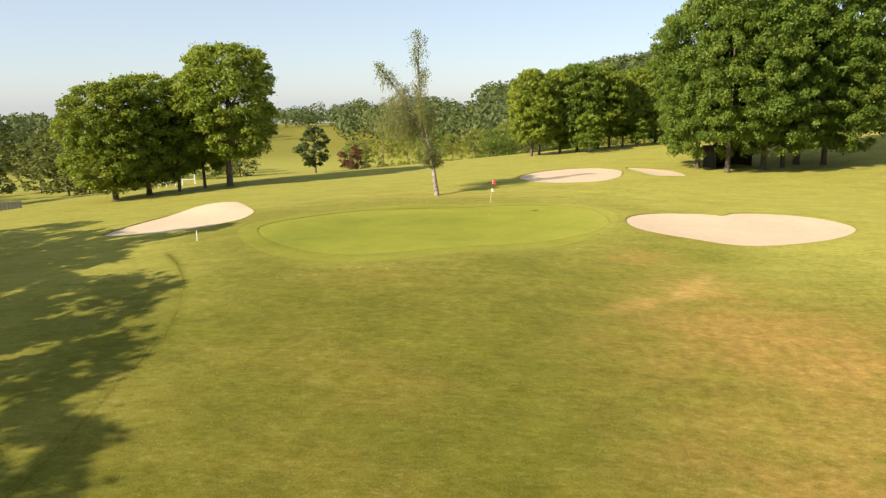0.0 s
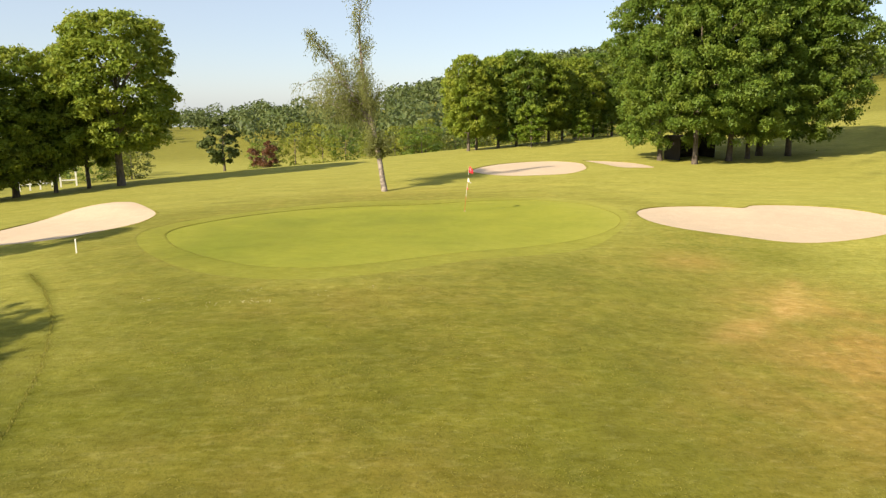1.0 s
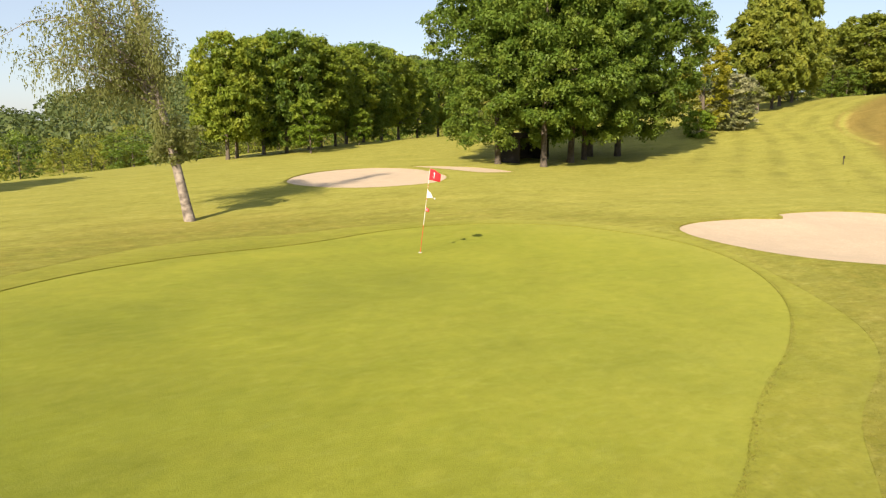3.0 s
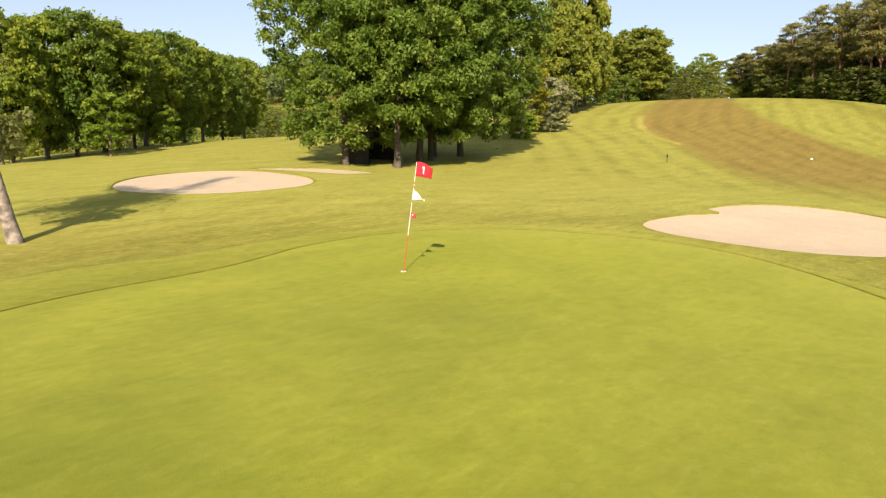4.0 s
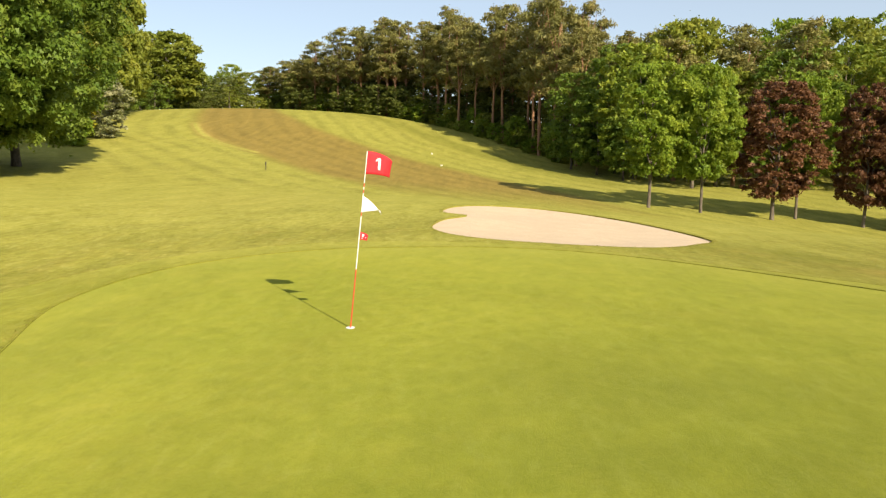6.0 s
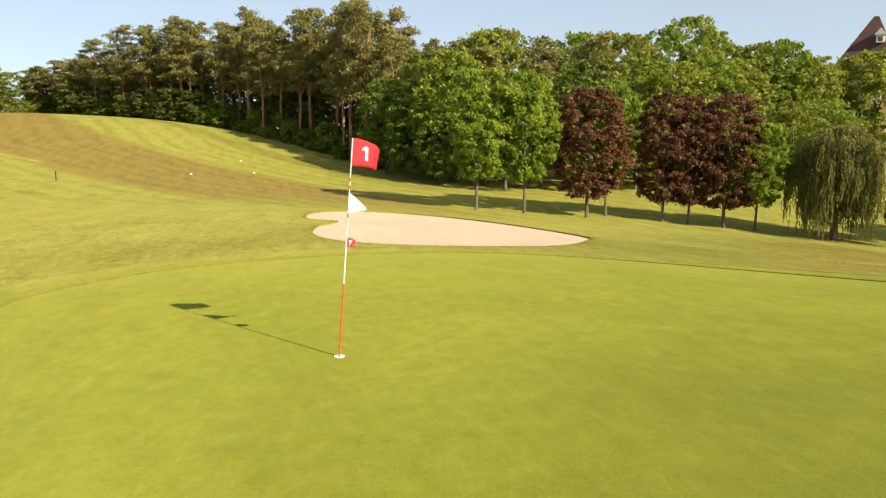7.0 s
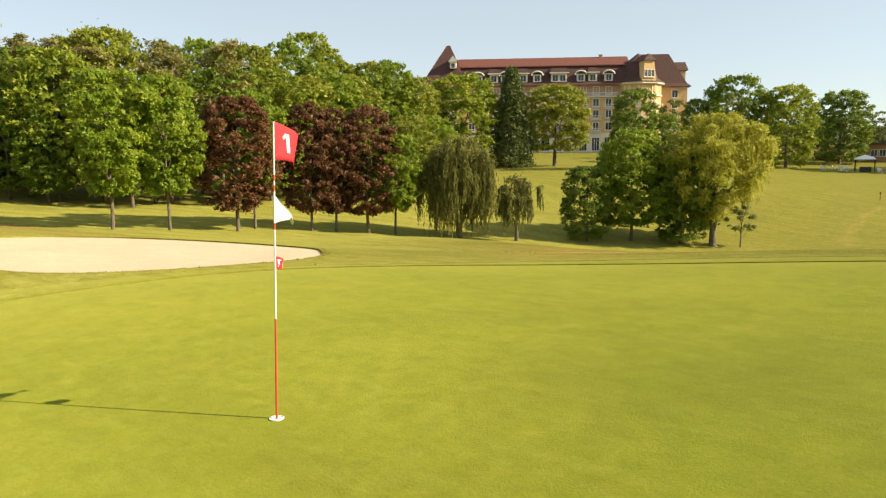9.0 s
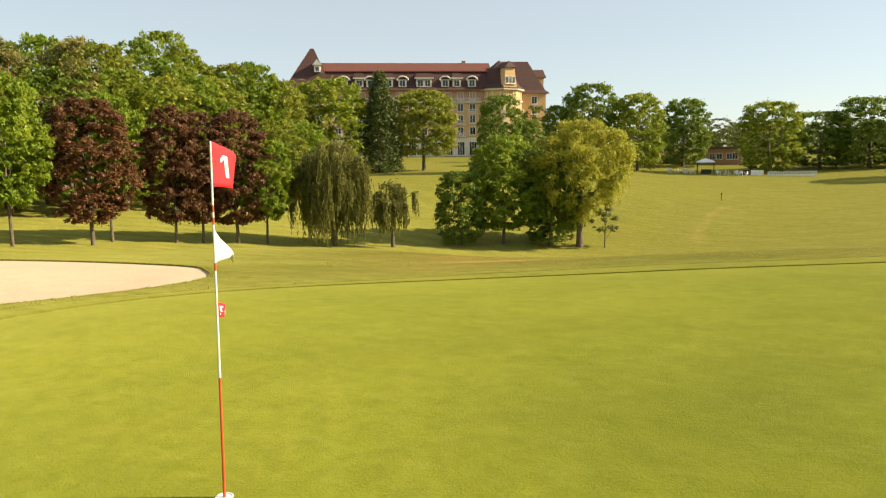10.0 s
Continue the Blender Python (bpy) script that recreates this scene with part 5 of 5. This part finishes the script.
# dormers by turns hooded and arched
for x, wide, hood in ((11.3, 2.3, 0), (15.7, 2.4, 1), (18.8, 2.3, 0), (24.0, 2.4, 1), (27.9, 2.3, 0), (34.0, 4.4, 1), (40.1, 2.3, 0), (43.4, 2.4, 1), (47.8, 2.3, 0)):
    d = part("dormer", mesh_of("dormer", *slab(x - wide / 2, x + wide / 2, -0.1, 3.2, 19.9, 22.2)), IVORY, hotel)
    if hood:
        part("dormer_roof", mesh_of("dormer_roof", *frustum(x - wide / 2 - 0.5, x + wide / 2 + 0.5, -0.9, 4.0, 22.2, 23.7, 0.5, 0.5, 0.9, 0.2)), DARK_ROOF, d)
        part("dormer_trim", mesh_of("dormer_trim", *slab(x - wide / 2 - 0.55, x + wide / 2 + 0.55, -1.0, -0.85, 22.1, 22.4)), IVORY, d)
    else:
        arc = [(x + 1.6 * math.cos(a), -0.45, 21.7 + 1.1 * math.sin(a)) for a in np.linspace(math.pi, 0, 9)]
        part("dormer_hood", mesh_of("dormer_hood", *tube(arc, [0.22] * 9, 6), True), IVORY, d)
        part("dormer_roof", mesh_of("dormer_roof", *frustum(x - 1.4, x + 1.4, -0.3, 3.4, 22.0, 22.8, 0.6, 0.6, 0, 0)), DARK_ROOF, d)
    for k in range(2 if wide > 3 else 1):
        window_copy(win, d, pose(x + (k - 0.5) * 2.1 * (wide > 3), -0.12, 20.1), (0.95, 1, 0.8))
# corner tower with a tall pointed roof
tower = part("tower", mesh_of("tower", *slab(-4.6, 6.8, -1.2, 13, -4, 18.4)), OCHRE, hotel)
part("tower_roof", mesh_of("tower_roof", *joined([slab(-5.4, 8.4, -2.1, 13.9, 18.2, 18.5), frustum(-5.6, 8.6, -1.9, 13.7, 18.5, 31.3, 7.6, 5.6, 7.2, 4.6)])), DARK_ROOF, hotel)
t = part("tower_dormer", mesh_of("tower_dormer", *slab(3.2, 5.0, 0.2, 4, 24.2, 26.0)), IVORY, hotel)
part("tower_dormer_roof", mesh_of("tower_dormer_roof", *frustum(2.8, 5.4, -0.2, 5, 26.0, 27.6, 1.25, 1.25, 0, 0)), IVORY, t)
window_copy(win, t, pose(4.1, 0.18, 24.3), (0.6, 1, 0.6))
for z in (16.3, 13.0, 9.8, 6.4):
    for x in (-2.6, 0.8, 4.4):
        window_copy(win, tower, pose(x, -1.22, z))
# many-sided bay at the other corner
bay = part("bay", mesh_of("bay", *prism(10, 56.4, 3.5, 6.6, 6.6, -4, 19, 0.314)), OCHRE, hotel)
part("bay_cornice", mesh_of("bay_cornice", *joined([prism(10, 56.4, 3.5, 6.9, 6.9, 15.5, 15.9, 0.314), prism(10, 56.4, 3.5, 6.9, 6.6, 15.9, 16.0, 0.314), prism(10, 56.4, 3.5, 7.4, 7.4, 18.8, 19.2, 0.314), prism(10, 56.4, 3.5, 6.5, 7.4, 18.6, 18.8, 0.314)])), CREAM, hotel)
part("bay_roof", mesh_of("bay_roof", *joined([prism(10, 56.4, 3.5, 7.5, 5.6, 19.2, 20.6, 0.314), prism(10, 56.4, 3.5, 5.6, 3.6, 20.6, 25.2, 0.314), prism(10, 56.4, 3.5, 3.6, 0.05, 25.2, 27.8, 0.314)])), DARK_ROOF, hotel)
gable = part("gable", mesh_of("gable", *frustum(58.9, 63.3, -3.2, 3.5, 19.2, 25.0, 0.8, 0.8, 0, 0)), OCHRE, hotel)
gable.matrix_basis = Matrix.Translation((56.4, 3.5, 0)) @ pose(0, 0, 0, 0, 0, 17) @ Matrix.Translation((-61.1, -3.5, 0))
part("gable_roof", mesh_of("gable_roof", *frustum(59.2, 63.0, -3.7, 4.5, 25.0, 26.8, 1.8, 1.8, 0.8, 1)), DARK_ROOF, gable)
for k in (-1, 0, 1):
    window_copy(win, gable, pose(61.1 + 1.1 * k, -3.22, 20.6), (0.5, 1, 0.9))
for a in (-126, -90, -54, -18):
    for z in (16.1, 13.0, 9.8, 6.4, 1.0):
        r = 6.6 * math.cos(math.pi / 10) + 0.02
        window_copy(win, bay, pose(56.4 + r * math.cos(radians(a)), 3.5 + r * math.sin(radians(a)), z, 0, 0, a + 90))
    if a != -126:
        for z in (12.4, 9.2):
            ob = part("balcony", small_balcony, IVORY, bay)
            ob.matrix_basis = pose(56.4 + r * math.cos(radians(a)), 3.5 + r * math.sin(radians(a)), z, 0, 0, a + 90)
# end wing behind the bay
wing = part("wing", mesh_of("wing", *slab(56, 71, 6, 30, -4, 18.6)), OCHRE, hotel)
part("wing_roof", mesh_of("wing_roof", *joined([frustum(55, 72, 5, 31, 18.6, 19.6, 1, 1.2, 1, 1), frustum(56, 70.8, 6, 30, 19.6, 28.4, 2, 4.4, 4.0, 3)])), DARK_ROOF, hotel)
wd = part("wing_dormer", mesh_of("wing_dormer", *slab(67, 71.2, 9.5, 14, 18.6, 23.6)), OCHRE, hotel)
part("wing_dormer_roof", mesh_of("wing_dormer_roof", *frustum(66, 71.9, 8.9, 14.6, 23.6, 26.2, 0, 0.4, 2.6, 2.6)), DARK_ROOF, wd)
for z in (20.0, 15.6, 12.6, 9.6, 6.4):
    for y in (8.6, 11.7, 14.8, 18.5):
        if z < 19 or y in (11.7,):
            window_copy(win, wing, pose(71.02 + 0.2 * (z > 19), y, z, 0, 0, 90))
    if z < 19:
        window_copy(win, wing, pose(67.5, 5.98, z))
chimney = part("chimney", mesh_of("chimney", *joined([slab(46, 46.9, 6.8, 7.8, 27, 28.0), slab(45.9, 47, 6.7, 7.9, 28.0, 28.15)])), PINK, hotel)


# ---- lodge and terrace across the lawn ----
TIMBER = simple("pink_timber", (0.5, 0.27, 0.17), (0.42, 0.22, 0.14), 4, 0.8, stretch=(1, 1, 6))
FELT = simple("roof_felt", (0.12, 0.1, 0.1), (0.08, 0.07, 0.07), 4, 0.9)
SHED_RED = simple("dark_red_boards", (0.2, 0.06, 0.04), (0.14, 0.045, 0.03), 4, 0.85)
DARK_WOOD = simple("dark_boards", (0.05, 0.04, 0.03), (0.03, 0.025, 0.02), 5, 0.9, stretch=(1, 1, 6))
CANVAS = simple("white_canvas", (0.8, 0.8, 0.8), (0.74, 0.74, 0.75), 8, 0.8)
GREY_WOOD = simple("grey_boards", (0.3, 0.29, 0.26), (0.2, 0.19, 0.17), 5, 0.9, stretch=(1, 1, 6))
BLACK = simple("black_plastic", (0.02, 0.02, 0.02), (0.03, 0.03, 0.03), 8, 0.6)


def stand(name, x, y, turn, label, category, group="", sink=0.0):
    ob = tagged(new(name), label, category, group)
    ob.matrix_basis = pose(x, y, float(height(x, y)) + 0.03 - sink, 0, 0, turn)
    return ob


lodge = stand("lodge", 33.5, -168, -168, "low pinkish timber lodge with a flat dark roof", "lodge", sink=0.1)
part("wall", mesh_of("wall", *slab(-4.4, 4.4, 0, 6, 0, 3.6)), TIMBER, lodge)
part("roof", mesh_of("roof", *joined([slab(-4.9, 4.9, -0.6, 6.5, 3.6, 3.85), slab(-4.7, 4.7, -0.4, 6.3, 3.85, 4.0)])), FELT, lodge)
for x in (-1.6, -0.1, 2.0, 3.2):
    window_copy(win, lodge, pose(x, -0.02, 1.3), (0.7, 1, 0.62))
barn = stand("garden_shed", 43.5, -166, -165, "small dark red wooden shed beneath the trees", "shed", sink=0.2)
part("wall", mesh_of("wall", *slab(-2.6, 2.6, 0, 3, 0, 2.2)), SHED_RED, barn)
part("roof", mesh_of("roof", *frustum(-3, 3, -0.5, 3.5, 2.2, 3.3, 0.2, 0.2, 1.9, 1.9)), SHED_RED, barn)
gazebo = stand("gazebo", 30.2, -141, -168, "white canvas gazebo on slim posts on the lawn", "gazebo")
part("canopy", mesh_of("canopy", *joined([frustum(-1.7, 1.7, -1.7, 1.7, 2.2, 2.5, 0.25, 0.25, 0.25, 0.25), frustum(-1.45, 1.45, -1.45, 1.45, 2.5, 3.0, 1.3, 1.3, 1.3, 1.3)])), CANVAS, gazebo)
for x in (-1.5, 1.5):
    for y in (-1.5, 1.5):
        part("post", mesh_of("post", *slab(x - 0.06, x + 0.06, y - 0.06, y + 0.06, 0, 2.3)), BLACK, gazebo)
counter = stand("bar_counter", 30.0, -140.6, -168, "dark counter standing beneath the gazebo", "counter")
part("front", mesh_of("front", *slab(-0.9, 0.9, -0.3, 0.3, 0, 0.85)), BLACK, counter)
part("top", mesh_of("top", *slab(-1.0, 1.0, -0.4, 0.4, 0.85, 0.92)), BLACK, counter)


def terrace_table():
    ob = tagged(new("terrace_table"), "round white table on the lawn terrace", "table", "terrace tables")
    part("tabletop", mesh_of("tabletop", *joined([prism(14, 0, 0, 0.5, 0.5, 0.7, 0.74), prism(14, 0, 0, 0.5, 0.001, 0.74, 0.745)])), CANVAS, ob)
    part("pedestal", mesh_of("pedestal", *tube([(0, 0, 0), (0, 0, 0.05), (0, 0, 0.7)], (0.28, 0.05, 0.05), 8)), CANVAS, ob)
    return ob


def terrace_chair():
    ob = tagged(new("terrace_chair"), "white plastic chair on the lawn terrace", "chair", "terrace chairs")
    part("seat", mesh_of("seat", *slab(-0.22, 0.22, -0.22, 0.22, 0.42, 0.46)), CANVAS, ob)
    part("backrest", mesh_of("backrest", *slab(-0.22, 0.22, 0.18, 0.22, 0.46, 0.88)), CANVAS, ob)
    for x in (-0.19, 0.19):
        for y in (-0.19, 0.19):
            part("leg", mesh_of("leg", *slab(x - 0.02, x + 0.02, y - 0.02, y + 0.02, 0, 0.42)), CANVAS, ob)
    return ob


table, chair = None, None
for k, (x, y) in enumerate([(34.6, -141.6), (32.6, -139.2), (27.2, -139.8), (25.0, -141.0), (23.2, -139.4), (36.4, -140.2)]):
    m = pose(x, y, float(height(x, y)) + 0.03, 0, 0, 40 * k)
    table = copy_thing(table, m) if table else terrace_table()
    table.matrix_basis = m
    for a in (0, 130, 240):
        cx, cy = x + 0.8 * math.cos(radians(a + 40 * k)), y + 0.8 * math.sin(radians(a + 40 * k))
        m = pose(cx, cy, float(height(cx, cy)) + 0.03, 0, 0, a + 40 * k - 90)
        chair = copy_thing(chair, m) if chair else terrace_chair()
        chair.matrix_basis = m
board = stand("white_banner", 21.0, -141.5, -172, "low white banner screen at the edge of the terrace", "banner")
part("panel", mesh_of("panel", *slab(-1.1, 1.1, -0.03, 0.03, 0.08, 1.0)), CANVAS, board)
for x in (-1.0, 1.0):
    part("foot", mesh_of("foot", *slab(x - 0.05, x + 0.05, -0.3, 0.3, 0, 0.08)), BLACK, board)
crate = stand("dark_crate", 23.3, -142, -172, "dark box beside the white banner screen", "crate")
part("body", mesh_of("body", *slab(-0.8, 0.8, -0.4, 0.4, 0, 0.85)), BLACK, crate)
part("lid", mesh_of("lid", *slab(-0.84, 0.84, -0.44, 0.44, 0.85, 0.92)), BLACK, crate)
fence = stand("picket_fence", 15.0, -141, -175, "white picket fence at the edge of the lawn", "fence")
picket = mesh_of("picket", *frustum(-0.06, 0.06, -0.015, 0.015, -0.4, 1.0, 0.0, 0.0, 0.0, 0.0))
for x in np.arange(-4.0, 4.0, 0.28):
    part("picket", picket, CANVAS, fence).location = (float(x), 0, 0)
for z in (0.3, 0.75):
    part("rail", mesh_of("rail", *slab(-4.1, 4.1, 0.015, 0.06, z, z + 0.07)), CANVAS, fence)


# ---- small things on the course ----
rail = stand("white_railing", -33.4, 39.6, 14, "white metal ramp railing behind the chestnut trees", "railing")
for x, z in ((-1.9, 0.7), (-1.2, 0.85), (-0.5, 1.0), (0.3, 1.15)):
    part("post", mesh_of("post", *slab(x - 0.05, x + 0.05, -0.05, 0.05, -0.2, z)), WHITE_PAINT, rail)
part("handrail", mesh_of("handrail", *tube([(-2.2, 0, 0.65), (0.4, 0, 1.18)], (0.07, 0.07), 6)), WHITE_PAINT, rail)
part("lower_rail", mesh_of("lower_rail", *tube([(-2.0, 0, 0.3), (0.4, 0, 0.45)], (0.05, 0.05), 6)), WHITE_PAINT, rail)
for x in (0.9, 2.0):
    part("tall_post", mesh_of("tall_post", *slab(x - 0.06, x + 0.06, -0.06, 0.06, -0.2, 1.55)), WHITE_PAINT, rail)
part("crossbar", mesh_of("crossbar", *slab(0.84, 2.06, -0.05, 0.05, 1.46, 1.58)), WHITE_PAINT, rail)
part("crossbar", mesh_of("crossbar", *slab(0.84, 2.06, -0.05, 0.05, 0.55, 0.63)), WHITE_PAINT, rail)
rail.scale = (1.25, 1.25, 1.25)
boards = stand("board_fence", -44.0, 24.5, 32, "weathered grey board fence at the edge of trees", "fence")
plank = mesh_of("plank", *slab(-0.14, 0.14, -0.02, 0.02, -0.4, 0.75))
for x in np.arange(-4.5, 1.5, 0.31):
    part("plank", plank, GREY_WOOD, boards).location = (float(x), 0, 0)
part("rail", mesh_of("rail", *slab(-4.6, 1.4, 0.02, 0.07, 0.45, 0.57)), GREY_WOOD, boards)

shelter = stand("shelter", 25.6, 25.2, 20, "dark timber shelter in deep shade beneath the oaks", "shelter", sink=0.15)
part("wall", mesh_of("wall", *joined([slab(-2.2, 2.2, 1.7, 1.8, 0, 1.9), slab(-2.2, -2.1, 0, 1.7, 0, 1.9), slab(2.1, 2.2, 0, 1.7, 0, 1.9)])), DARK_WOOD, shelter)
part("roof", mesh_of("roof", *frustum(-2.5, 2.5, -0.4, 2.1, 1.9, 2.25, 0.1, 0.1, 0.1, 0.6)), DARK_WOOD, shelter)
part("bench", mesh_of("bench", *slab(-2.0, 2.0, 1.2, 1.65, 0.4, 0.46)), DARK_WOOD, shelter)


def dome(r, squash=0.8):
    bm = bmesh.new()
    bmesh.ops.create_uvsphere(bm, u_segments=14, v_segments=9, radius=r)
    for v in bm.verts:
        v.co.z = max(v.co.z * squash, -0.04)
    return bm


marker = None
for x, y in ((60.2, 5.5), (66.3, 0.0), (76.0, 1.3)):
    m = pose(x, y, float(height(x, y)) + 0.05)
    if marker is None:
        marker = tagged(new("tee_marker"), "white domed distance marker on the fairway", "marker", "fairway markers")
        part("dome", dome(0.12), WHITE_PAINT, marker)
        part("spike", mesh_of("spike", *tube([(0, 0, -0.15), (0, 0, 0.02)], (0.02, 0.03), 6)), WHITE_PAINT, marker)
    else:
        marker = copy_thing(marker, m)
    marker.matrix_basis = m
stake = stand("white_stake", -15.2, -8.1, 0, "short white marker stake in the rough grass", "stake")
part("shaft", mesh_of("shaft", *frustum(-0.02, 0.02, -0.02, 0.02, -0.2, 0.46, 0.0, 0.0, 0.0, 0.0)), WHITE_PAINT, stake)
part("cap", mesh_of("cap", *frustum(-0.023, 0.023, -0.023, 0.023, 0.46, 0.5, 0.015, 0.015, 0.015, 0.015)), WHITE_PAINT, stake)
for x, y, h in ((45.8, 13.0, 0.4), (18.0, -98.1, 0.8)):
    post = stand("marker_post", x, y, 10, "slim dark marker post on the fairway", "post", "marker posts")
    part("shaft", mesh_of("shaft", *tube([(0, 0, -0.2), (0, 0, h)], (0.035, 0.03), 7)), DARK_WOOD, post)
    part("head", mesh_of("head", *slab(-0.09, 0.09, -0.04, 0.04, h, h + 0.22)), DARK_WOOD, post)
